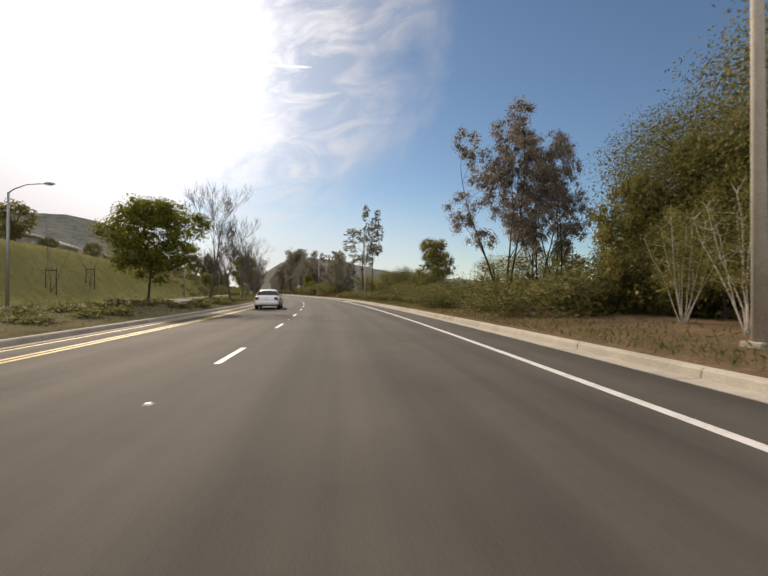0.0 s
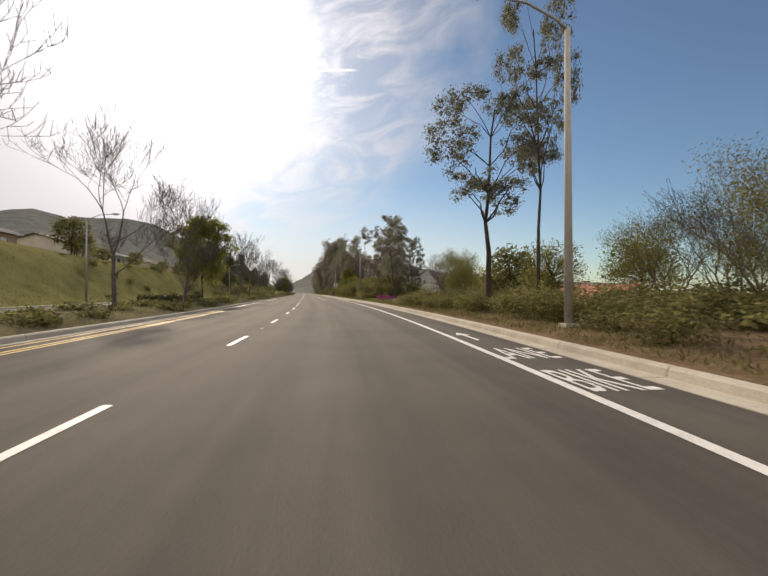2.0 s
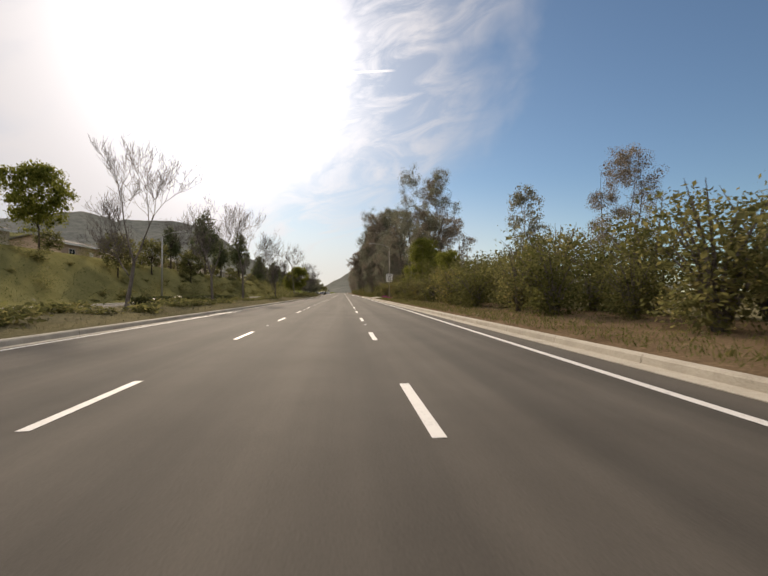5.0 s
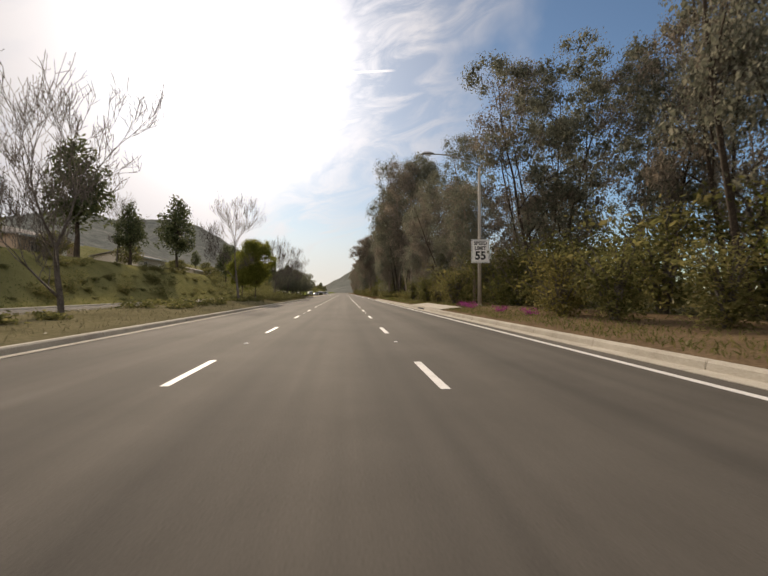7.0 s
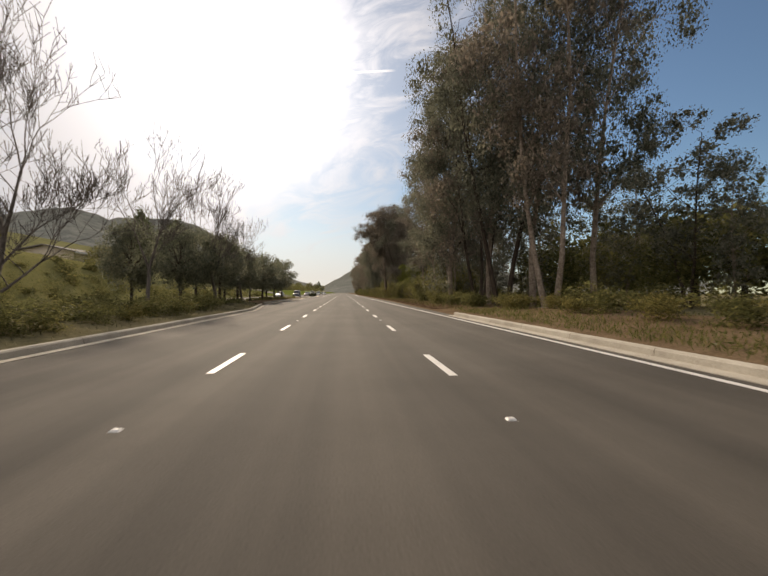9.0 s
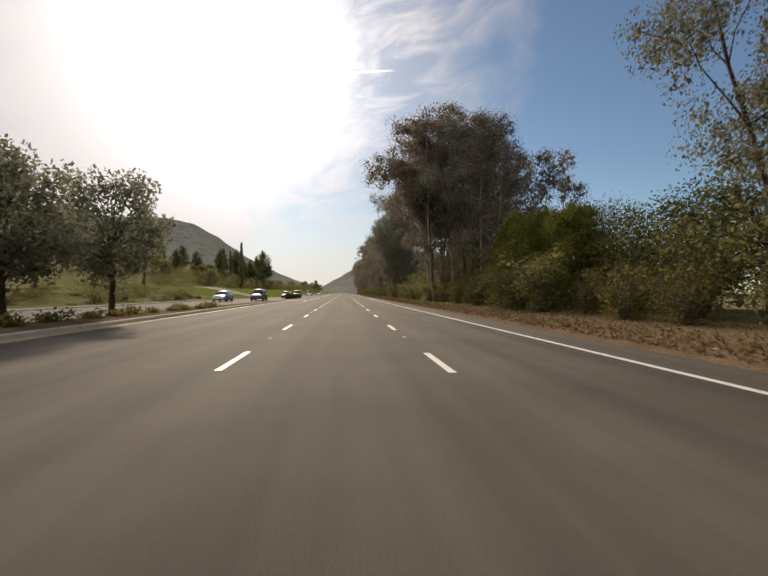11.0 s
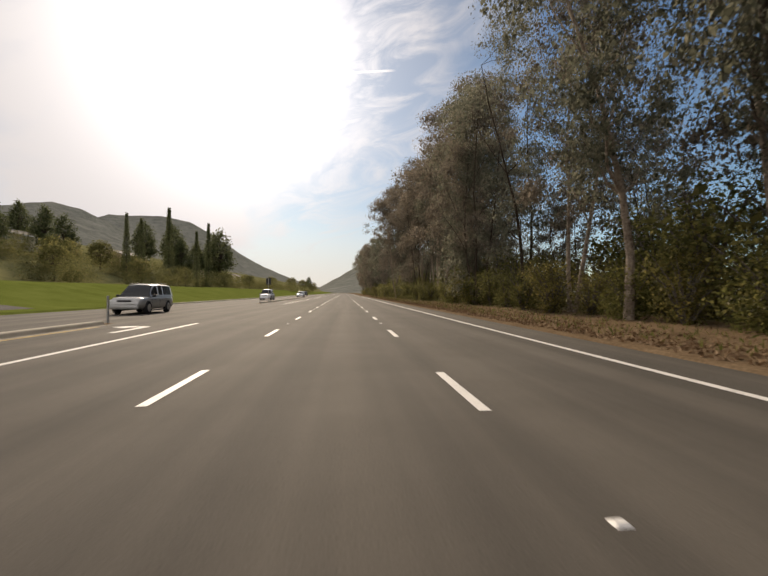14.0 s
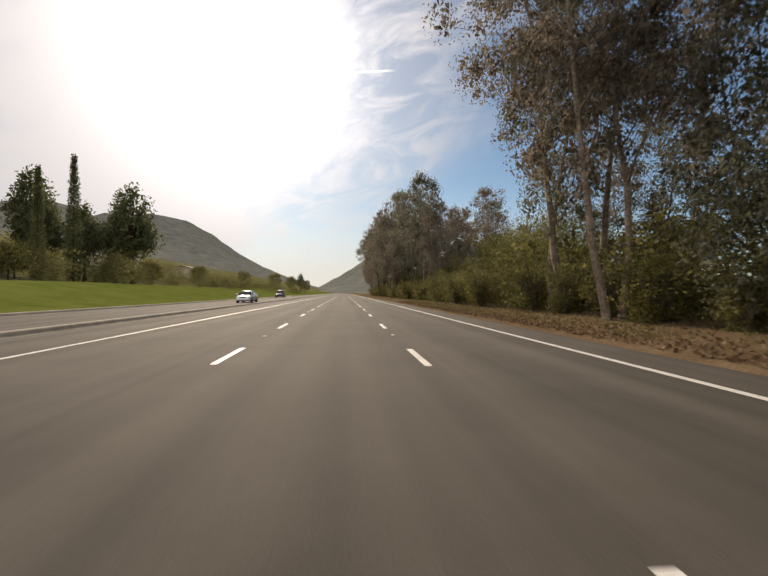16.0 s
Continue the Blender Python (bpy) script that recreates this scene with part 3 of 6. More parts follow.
# plants
def tubes(name, segments, material, sides=5):
    """One mesh of tapered limbs from (start, end, r0, r1)."""
    verts, faces = [], []
    for a, b, r0, r1 in segments:
        d = (b - a)
        if d.length < 1e-5:
            continue
        d.normalize()
        x = d.orthogonal().normalized()
        y = d.cross(x)
        k = len(verts)
        m = sides if r0 > 0.05 else 3
        for p, r in ((a, r0), (b, r1)):
            for i in range(m):
                t = 2 * math.pi * i / m
                verts.append(p + (x * math.cos(t) + y * math.sin(t)) * r)
        for i in range(m):
            j = (i + 1) % m
            faces.append((k + i, k + j, k + m + j, k + m + i))
    me = bpy.data.meshes.new(name)
    me.from_pydata([tuple(v) for v in verts], [], faces)
    for f in me.polygons:
        f.use_smooth = True
    me.materials.append(material)
    return me


def grow(rng, start, way, length, radius, depth, split, lean, out, tips, droop=0.0, shrink=0.72):
    """A limb in three bent pieces that forks at its end."""
    p, d = start.copy(), way.normalized()
    pieces = 3 if depth > 1 else 2
    r = radius
    for i in range(pieces):
        bend = 0.05 if depth >= 4 else 0.13
        d = (d + Vector((rng.gauss(0, bend), rng.gauss(0, bend), rng.gauss(0.03, 0.06) - droop * (1 if depth < 2 else 0)))).normalized()
        q = p + d * (length / pieces)
        r1 = r * (0.86 if depth else 0.6)
        out.append((p, q, r, r1))
        p, r = q, r1
        if depth <= 2:
            tips.append((p, depth))
        if depth >= 1 and i < pieces - 1 and rng.random() < 0.55:
            side = Vector((rng.gauss(0, 1), rng.gauss(0, 1), rng.uniform(0.0, 0.7))).normalized()
            grow(rng, p, (d * 0.55 + side * 0.75), length * shrink * 0.75, r * 0.5, depth - 1, split, lean, out, tips, droop, shrink)
    if depth == 0:
        tips.append((p, 0))
        return
    n = rng.choice(split)
    turn = rng.uniform(0, 6.28)
    for i in range(n):
        t = turn + 6.283 * i / n + rng.gauss(0, 0.3)
        x = d.orthogonal().normalized()
        y = d.cross(x)
        side = x * math.cos(t) + y * math.sin(t)
        grow(rng, p, d + side * lean * rng.uniform(0.6, 1.3), length * shrink * rng.uniform(0.8, 1.15), r * 0.72, depth - 1, split, lean, out, tips, droop, shrink)


def leaves(name, centres, count, radius, size, material, seed, hang=0.0, flat=1.0, wide=0.42, filler=0):
    """One mesh of single leaves, `count` round each centre; hang 1 lets them point down."""
    r = np.random.RandomState(seed)
    c = np.repeat(np.asarray(centres, dtype=float), count, axis=0)
    n = len(c)
    spot = r.normal(size=(n, 3))
    spot *= (np.minimum(np.linalg.norm(spot, axis=1), 1.7) / np.linalg.norm(spot, axis=1))[:, None] * radius * np.array([1, 1, flat]) * 0.55
    pos = c + spot
    axis = r.normal(size=(n, 3))
    axis[:, 2] -= hang * 2.2
    axis /= np.linalg.norm(axis, axis=1)[:, None]
    other = np.cross(axis, r.normal(size=(n, 3)))
    other /= np.linalg.norm(other, axis=1)[:, None] + 1e-9
    ln = (size * r.uniform(0.6, 1.35, n))[:, None]
    wd = ln * wide * r.uniform(0.7, 1.2, n)[:, None]
    if filler:
        # a few broad sprays in the heart of each clump close it against the sky
        inner = (np.arange(n) % count) < filler
        pos[inner] = c[inner] + spot[inner] * 0.45
        ln[inner] = np.maximum(size, min(radius * 0.4, 0.30, size * 1.9)) * r.uniform(0.8, 1.2, inner.sum())[:, None]
        wd[inner] = ln[inner] * 0.6
    v = np.stack([pos - axis * ln * 0.5, pos + other * wd * 0.5 - axis * ln * 0.05, pos + axis * ln * 0.5, pos - other * wd * 0.5 - axis * ln * 0.05], axis=1)
    me = bpy.data.meshes.new(name)
    me.from_pydata(v.reshape(-1, 3).tolist(), [], np.arange(4 * n).reshape(-1, 4).tolist())
    me.materials.append(material)
    return me


def plant(name, wood, crown, label, category, m, group=""):
    root = new(name)
    if wood:
        new("trunk", wood).parent = root
    if crown:
        new("limb_spray" if "branches" in crown.name else "crown", crown).parent = root
    root.matrix_basis = m
    return tagged(root, label, category, group)


KINDS = {}


def define(kind, wood, crown, label, category):
    KINDS[kind] = (wood, crown, label, category)


def put(kind, s, u, turn=0.0, size=1.0, lift=-0.05, wide=1.0, group="", label=""):
    wood, crown, text, category = KINDS[kind]
    if crown and not crown.name.endswith("branches") and (u > 18 or u < -24 or s > 470 or u > 15 and kind.startswith(("shrub", "brush"))):
        crown = lighter(crown, 3 if u > 18 or u < -24 or s > 470 else 2)
    m = on_road(s, u, ground_z(s, u) + lift, turn) @ Matrix.Diagonal((size * wide, size * wide, size, 1))
    return plant(category.replace(" ", "_"), wood, crown, label or text, category, m, group)


def thicket(name, spots, label, category):
    """Many plants nobody could count, joined into one object. spots: (kind, s, u, turn, size, wide)."""
    verts, cards, first = [], [], None
    for kind, s, u, turn, size, wide in spots:
        me = lighter(KINDS[kind][1], 2 if kind == "cover" else 4)
        first = first or me
        co = np.empty(len(me.vertices) * 3, dtype=np.float32)
        me.vertices.foreach_get("co", co)
        m = np.array(on_road(s, u, ground_z(s, u) - 0.05, turn) @ Matrix.Diagonal((size * wide, size * wide, size, 1)))
        verts.append(co.reshape(-1, 3) @ m[:3, :3].T + m[:3, 3])
        cards.append(np.full(len(me.vertices) // 4, KIND_ORDER.index(kind)))
    v = np.concatenate(verts)
    me = bpy.data.meshes.new(name)
    me.from_pydata(v.tolist(), [], np.arange(len(v)).reshape(-1, 4).tolist())
    for k in KIND_ORDER:
        me.materials.append(KINDS[k][1].materials[0])
    me.polygons.foreach_set("material_index", np.concatenate(cards).astype(np.int32))
    return tagged(new(name, me), label, category, kind="stuff")


def lighter(me, every):
    """The same crown from fewer, larger sprays, for plants that stay far off."""
    name = me.name.split(".")[0] + "_far_%d" % every
    if name in bpy.data.meshes:
        return bpy.data.meshes[name]
    co = np.empty(len(me.vertices) * 3, dtype=np.float32)
    me.vertices.foreach_get("co", co)
    q = co.reshape(-1, 4, 3)[::every]
    mid = q.mean(axis=1, keepdims=True)
    q = mid + (q - mid) * math.sqrt(every) * 0.97
    out = bpy.data.meshes.new(name)
    out.from_pydata(q.reshape(-1, 3).tolist(), [], np.arange(len(q) * 4).reshape(-1, 4).tolist())
    out.materials.append(me.materials[0])
    return out


KIND_ORDER = ("cover", "under", "brush_olive", "shrub_green", "shrub_tall", "brush")


def gum(kind, seed, height, spread, low, lobes, leaf, bark, label, stems=1, lobe=(1.5, 2.6), dense=130, fork=0.3, vee=0.0, size=0.15, category="eucalyptus tree"):
    """A eucalyptus: one or more leaning stems, and a crown of rounded billows, each on a limb of its own."""
    rng = random.Random(seed)
    out, centres, spines = [], [], []
    r0 = height * 0.0102 / stems ** 0.35
    for k in range(stems):
        t = 6.283 * k / stems + rng.uniform(0, 1.5)
        p = Vector((math.cos(t), math.sin(t), 0)) * 0.35 * (stems > 1)
        d = Vector((math.cos(t) * (0.04 + 0.16 * (stems > 1)), math.sin(t) * (0.04 + 0.16 * (stems > 1)), 1)).normalized()
        out.append((p - Vector((0, 0, 0.4)), p + Vector((0, 0, 0.1)), r0 * 1.7, r0 * 1.15))
        p = p + Vector((0, 0, 0.1))
        spine, r, n = [(p, r0)], r0 * 1.1, 7
        for i in range(n):
            q = p + d * (height * 0.86 / n)
            out.append((p, q, r, r * 0.8))
            p, r = q, r * 0.8
            spine.append((p, r))
            d = (d + Vector((rng.gauss(0, 0.07), rng.gauss(0, 0.07), 0.03))).normalized()
        spines.append(spine)
    for i in range(lobes):
        f = (i + rng.uniform(0.1, 0.9)) / lobes
        q = low + (1 - low) * f
        w = spread * ((0.45 + 0.75 * f - vee * 0.1) if f < 0.5 else (0.45 + 0.75 * 0.5) * (1 - (1 - vee) * 0.75 * ((f - 0.5) / 0.5) ** 1.6) * 1.1)
        t = 2.4 * i + rng.gauss(0, 0.4)
        rad = rng.uniform(*lobe) * (1.0 if f < 0.8 else 0.85)
        reach = max(0.0, w - rad * 0.6) * math.sqrt(rng.uniform(0.25, 1.0))
        spine = spines[i % stems]
        axis = spine[min(len(spine) - 1, int(q * len(spine)))][0]
        c = Vector((axis.x * 0.6 + math.cos(t) * reach, axis.y * 0.6 + math.sin(t) * reach, min(q * height, height - rad * 0.75)))
        fit = [s for s in spine if s[0].z < max(c.z - reach * 0.8, fork * height) + 0.01] or spine[:2]
        p, r = fit[-1]
        r = min(r * 0.6, 0.12 * height / 20)
        for k in range(3):
            e = p.lerp(c, (0.30, 0.48, 1.0)[k]) + Vector((rng.gauss(0, 0.15), rng.gauss(0, 0.15), (0.1, 0.25, 0)[k] * reach * 0.4))
            out.append((p, e, r, r * 0.75))
            p, r = e, r * 0.75
        for k in range(15):
            v = Vector((rng.gauss(0, 1), rng.gauss(0, 1), rng.gauss(0.25, 1))).normalized()
            e = c + Vector((v.x, v.y, v.z * 0.85)) * rad * rng.uniform(0.5, 1.0) ** 0.6
            centres.append(e)
            if k % 4 == 0:
                out.append((c, e, r * 0.6, 0.012))
    define(kind, tubes(kind + "_wood", out, M[bark]), leaves(kind + "_crown", centres, dense, lobe[1] * 0.36, size, M[leaf], seed, hang=0.7, flat=0.9, wide=0.44, filler=16), label, category)


def wispy(kind, seed, height):
    """A winter willow: many thin rising limbs, only a haze of small leaves on the twigs."""
    rng = random.Random(seed)
    out, tips = [], []
    for k in range(5):
        t = 6.283 * k / 5 + rng.gauss(0, 0.3)
        grow(rng, Vector((0.12 * math.cos(t), 0.12 * math.sin(t), -0.1)), Vector((math.cos(t) * 0.55, math.sin(t) * 0.55, 1)), height * 0.30, height * 0.013, 4, (2, 3), 0.42, out, tips, 0.02, 0.74)
    k = height / max(p.z for p, d in tips)
    out = [(a * k, b * k, r0, max(r1, 0.008)) for a, b, r0, r1 in out]
    ends = [p * k for p, d in tips if d <= 1 and rng.random() < 0.6][:700]
    define(kind, tubes(kind + "_wood", out, M["bark_grey"]), leaves(kind + "_crown", ends, 34, 0.46, 0.07, M["sunny_olive"], seed, hang=0.9, wide=0.35), "thinly leaved willow with fine olive twigs", "tree")


def bare_tree(kind, seed, height, label):
    rng = random.Random(seed)
    out, tips = [], []
    grow(rng, Vector((0, 0, -0.2)), Vector((rng.gauss(0, 0.05), rng.gauss(0, 0.05), 1)), height * 0.27, height * 0.0145, 5, (2, 3), 0.34, out, tips, -0.03, 0.76)
    top = max(p.z for p, d in tips)
    k = height / top
    for p, d in list(tips):
        if d == 0 and rng.random() < 0.7:
            e = p + Vector((rng.gauss(0, 0.14), rng.gauss(0, 0.14), rng.uniform(0.15, 0.5)))
            out.append((p, e, 0.008, 0.005))
    out = [(a * k, b * k, max(r0, 0.009), max(r1, 0.007)) for a, b, r0, r1 in out]
    thick = height * 0.006
    define(kind, tubes(kind + "_wood", [q for q in out if q[2] >= thick], M["bark_grey"]), tubes(kind + "_branches", [q for q in out if q[2] < thick], M["bark_grey"]), label, "bare tree")


def round_tree(kind, seed, height, spread, stem, leaf, label, category, count=60, size=0.30, clumps=90, hollow=0.45, bark="bark_dark", pointed=0.0):
    """A full-crowned tree: clumps on limbs that fill an uneven ball or cone."""
    rng = random.Random(seed)
    out, centres = [], []
    out.append((Vector((0, 0, -0.2)), Vector((0.05, 0, stem)), height * 0.026, height * 0.018))
    mid = stem + (height - stem) * 0.45
    out.append((Vector((0.05, 0, stem)), Vector((0, 0.05, mid)), height * 0.018, height * 0.010))
    for i in range(clumps):
        v = Vector((rng.gauss(0, 1), rng.gauss(0, 1), rng.gauss(0, 1))).normalized()
        k = rng.uniform(hollow, 1.0) ** 0.6 * (1 + 0.22 * noise.noise(v * 1.7 + Vector((seed, 0, 0))))
        z = stem + (height - stem) * (0.5 + 0.5 * v.z * k)
        w = spread * (1.0 - pointed * max(0.0, (z - stem) / (height - stem)))
        c = Vector((v.x * k * w, v.y * k * w, z))
        centres.append(c)
        if i % 3 == 0:
            root = Vector((0, 0, stem + (min(z, mid) - stem) * 0.7))
            bend = (root + c) / 2 + Vector((0, 0, 0.1 * height * rng.random()))
            out.append((root, bend, height * 0.007, height * 0.005))
            out.append((bend, c, height * 0.005, height * 0.002))
    define(kind, tubes(kind + "_wood", out, M[bark]), leaves(kind + "_crown", centres, count, spread * 0.27, size, M[leaf], seed, filler=4), label, category)


def shrub(kind, seed, height, spread, leaf, label, category="shrub", stems=9, count=42, clumps=42, size=0.16, hang=0.0, bark="bark_grey", low=0.08):
    """Many stems from the ground, leaf clumps all along them."""
    rng = random.Random(seed)
    out, centres = [], []
    for i in range(stems):
        t = rng.uniform(0, 6.28)
        tip = Vector((math.cos(t) * spread * rng.uniform(0.15, 1), math.sin(t) * spread * rng.uniform(0.15, 1), height * rng.uniform(0.55, 1)))
        mid = Vector((tip.x * 0.35, tip.y * 0.35, tip.z * 0.55))
        out.append((Vector((0, 0, -0.15)), mid, 0.035 * height ** 0.5, 0.02 * height ** 0.5))
        out.append((mid, tip, 0.02 * height ** 0.5, 0.006))
        for k in range(max(1, clumps // stems)):
            q = rng.uniform(low, 1.0)
            c = mid.lerp(tip, (q - 0.5) * 2) if q > 0.5 else Vector((tip.x * (0.1 + 0.9 * q), tip.y * (0.1 + 0.9 * q), tip.z * q * 1.05))
            centres.append(c + Vector((rng.gauss(0, spread * 0.18), rng.gauss(0, spread * 0.18), rng.gauss(0, height * 0.06))))
    centres = [Vector((c.x, c.y, max(c.z, 0.08))) for c in centres]
    define(kind, tubes(kind + "_wood", out, M[bark]) if height > 2 else None, leaves(kind + "_crown", centres, count, max(0.28, spread * 0.34), size, M[leaf], seed, hang=hang, flat=0.8, wide=0.5, filler=3), label, category)


def fan_tree(kind, seed, height):
    """A young tree: thin pale stems that fan out from one foot, leaves only above."""
    rng = random.Random(seed)
    out, centres = [], []
    for i in range(11):
        t = 6.283 * i / 11 + rng.gauss(0, 0.2)
        lean = rng.uniform(0.12, 0.48)
        p = Vector((0.05 * math.cos(t), 0.05 * math.sin(t), -0.1))
        d = Vector((math.cos(t) * lean, math.sin(t) * lean, 1)).normalized()
        r = 0.034
        for k in range(5):
            q = p + d * (height * rng.uniform(0.17, 0.22))
            out.append((p, q, r, r * 0.78))
            p, r = q, r * 0.78
            d = (d + Vector((rng.gauss(0, 0.10), rng.gauss(0, 0.10), 0.10))).normalized()
            if k >= 1:
                for j in range(3):
                    tip = p + Vector((rng.gauss(0, 0.45), rng.gauss(0, 0.45), rng.uniform(0.05, 0.6)))
                    out.append((p, tip, 0.010, 0.004))
                    if tip.z > height * 0.34:
                        centres.append(tip)
    define(kind, tubes(kind + "_wood", out, M["pale_stem"]), leaves(kind + "_crown", centres, 74, 0.45, 0.065, M["sunny_olive"], seed, hang=0.3, filler=3), "young olive-green tree with a fan of pale bare stems", "tree")


def cypress(kind, seed, height):
    rng = random.Random(seed)
    centres = []
    for i in range(340):
        q = (i / 340) ** 1.15
        w = 1.35 * (1 - q) ** 0.7 * min(1, 0.6 + q * 3) * rng.uniform(0.45, 1.0)
        t = 2.4 * i
        centres.append(Vector((math.cos(t) * w, math.sin(t) * w, height * (0.04 + 0.94 * q))))
    define(kind, tubes(kind + "_wood", [(Vector((0, 0, -0.3)), Vector((0, 0, height * 0.9)), 0.18, 0.03)], M["bark_dark"]),
           leaves(kind + "_crown", centres, 60, 0.36, 0.17, M["dark_green"], seed, hang=-0.4, flat=1.4, filler=4), "narrow dark green Italian cypress on the grassy slope", "cypress tree")


gum("euc_a", 11, 20, 4.9, 0.27, 14, "euc", "bark_pale", "tall grey-green eucalyptus with pale peeling trunk")
gum("euc_b", 12, 20, 5.3, 0.29, 14, "euc_red", "bark_pale", "tall eucalyptus with reddish grey foliage", 2)
gum("euc_c", 15, 20, 5.9, 0.25, 15, "euc", "bark_dark", "spreading eucalyptus with dark limbs", 2, dense=150, size=0.135)
gum("euc_d", 21, 20, 6.3, 0.18, 16, "euc_red", "bark_dark", "broad eucalyptus with drooping brownish foliage", 3, dense=150, size=0.135)
gum("euc_e", 27, 20, 4.5, 0.12, 15, "euc", "bark_pale", "upright eucalyptus with a dense grey-green crown")
gum("euc_f", 38, 20, 5.5, 0.26, 19, "euc", "bark_dark", "eucalyptus with dark trunks and a dense uneven crown", 2, (1.3, 2.2), 92)
gum("euc_open", 36, 20, 6.4, 0.34, 24, "euc_red", "bark_dark", "spreading eucalyptus with several dark stems and open crown", 3, (1.2, 2.0), 102)
gum("euc_high", 44, 20, 6.2, 0.46, 24, "euc_red", "bark_pale", "high-crowned eucalyptus with bare pale leaning trunks", 2, (1.3, 2.2), 125, 0.34, size=0.135)
gum("euc_thin", 33, 20, 6.0, 0.44, 17, "euc", "bark_dark", "slender eucalyptus with open tufted crown", 1, (0.9, 1.5), 60, 0.36, 0.6)
gum("leafy_green", 39, 8, 3.5, 0.10, 22, "green", "bark_pale", "dense yellow-green leafy tree above the roadside shrubs", 3, (0.9, 1.5), 70, size=0.15, category="tree")
bare_tree("bare_a", 5, 9.0, "leafless winter tree with upright grey branches")
bare_tree("bare_b", 8, 9.0, "leafless winter tree with spreading grey twigs")
bare_tree("bare_c", 14, 9.0, "leafless winter tree in the planted median")
gum("round_green", 41, 8, 3.7, 0.34, 20, "green", "bark_dark", "round leafy green tree in the planted median", 1, (1.0, 1.6), 125, 0.26, size=0.13, category="tree")
gum("olive_tree", 46, 7, 3.3, 0.10, 22, "sunny_olive", "bark_grey", "dense olive-green bushy tree in the brush", 3, (0.85, 1.4), 76, size=0.12, category="tree")
round_tree("round_dark", 42, 6.0, 2.4, 1.2, "olive", "dense dark olive-green tree beside the road", "tree", 48, 0.26, 110)
round_tree("round_dusk", 45, 6.0, 2.1, 1.3, "dusk", "dark grey-green bushy tree in the median", "tree", 70, 0.20, 120, 0.4)
round_tree("pine", 43, 10.0, 2.7, 1.8, "dark_green", "dark green bushy conifer above the bank", "conifer", 90, 0.24, 130, 0.35, pointed=0.4)
round_tree("acacia", 44, 6.5, 3.4, 0.9, "sunny_olive", "broad olive-green tree with airy crown", "tree", 150, 0.115, 160, 0.3)
round_tree("pepper_tree", 47, 9.0, 3.9, 2.5, "olive", "broad olive-green tree with a leaning dark trunk", "tree", 230, 0.10, 200, 0.3)
shrub("brush", 51, 1.35, 1.1, "brush", "dry yellow-green roadside brush", "brush", 12, 44, 48, 0.095)
shrub("brush_olive", 52, 1.6, 1.3, "olive", "low olive-green roadside scrub", "brush", 12, 46, 48, 0.105)
shrub("shrub_tall", 53, 3.8, 1.8, "olive", "tall olive-green roadside shrub", "shrub", 14, 52, 70, 0.125, 0.4)
shrub("shrub_dry", 59, 3.2, 1.7, "brush", "tall dry brownish roadside shrub", "shrub", 16, 46, 64, 0.12, 0.3)
shrub("shrub_green", 54, 3.4, 1.7, "deep_green", "deep green leafy roadside shrub", "shrub", 14, 52, 70, 0.125, 0.3)
shrub("willow", 55, 5.0, 2.2, "green", "light green multi-stemmed young tree with pale stems", "tree", 8, 130, 80, 0.10, 0.5, "bark_pale")
shrub("under", 58, 3.6, 1.9, "olive", "dark olive shrub in the undergrowth", "shrub", 14, 84, 70, 0.055, 0.4)
fan_tree("fan_tree", 60, 4.4)
wispy("wispy", 63, 5.2)
shrub("cover", 56, 0.40, 1.0, "olive", "low dark ground-cover shrub in the median", "ground cover", 10, 24, 30, 0.12)
shrub("bougainvillea", 57, 1.2, 1.3, "magenta", "magenta flowering bougainvillea shrub", "flowering shrub", 12, 34, 40, 0.12)
cypress("cypress", 61, 18.0)

# trees and shrubs along the right side
rnd = random.Random(7)
HEIGHT = {"euc_a": 20, "euc_b": 20, "euc_c": 20, "euc_d": 20, "euc_e": 20, "euc_f": 20, "euc_thin": 20, "euc_open": 20, "euc_high": 20, "leafy_green": 8, "wispy": 5.2, "olive_tree": 7, "bare_a": 9, "bare_b": 9, "bare_c": 9, "round_green": 8, "round_dark": 6, "round_dusk": 6, "pine": 10, "acacia": 6.5, "pepper_tree": 9, "cypress": 18, "willow": 5, "fan_tree": 4.4}


def tall(kind, s, u, height, turn=None, wide=1.0, group=""):
    put(kind, s, u, rnd.uniform(0, 360) if turn is None else turn, height / HEIGHT[kind], wide=wide, group=group)


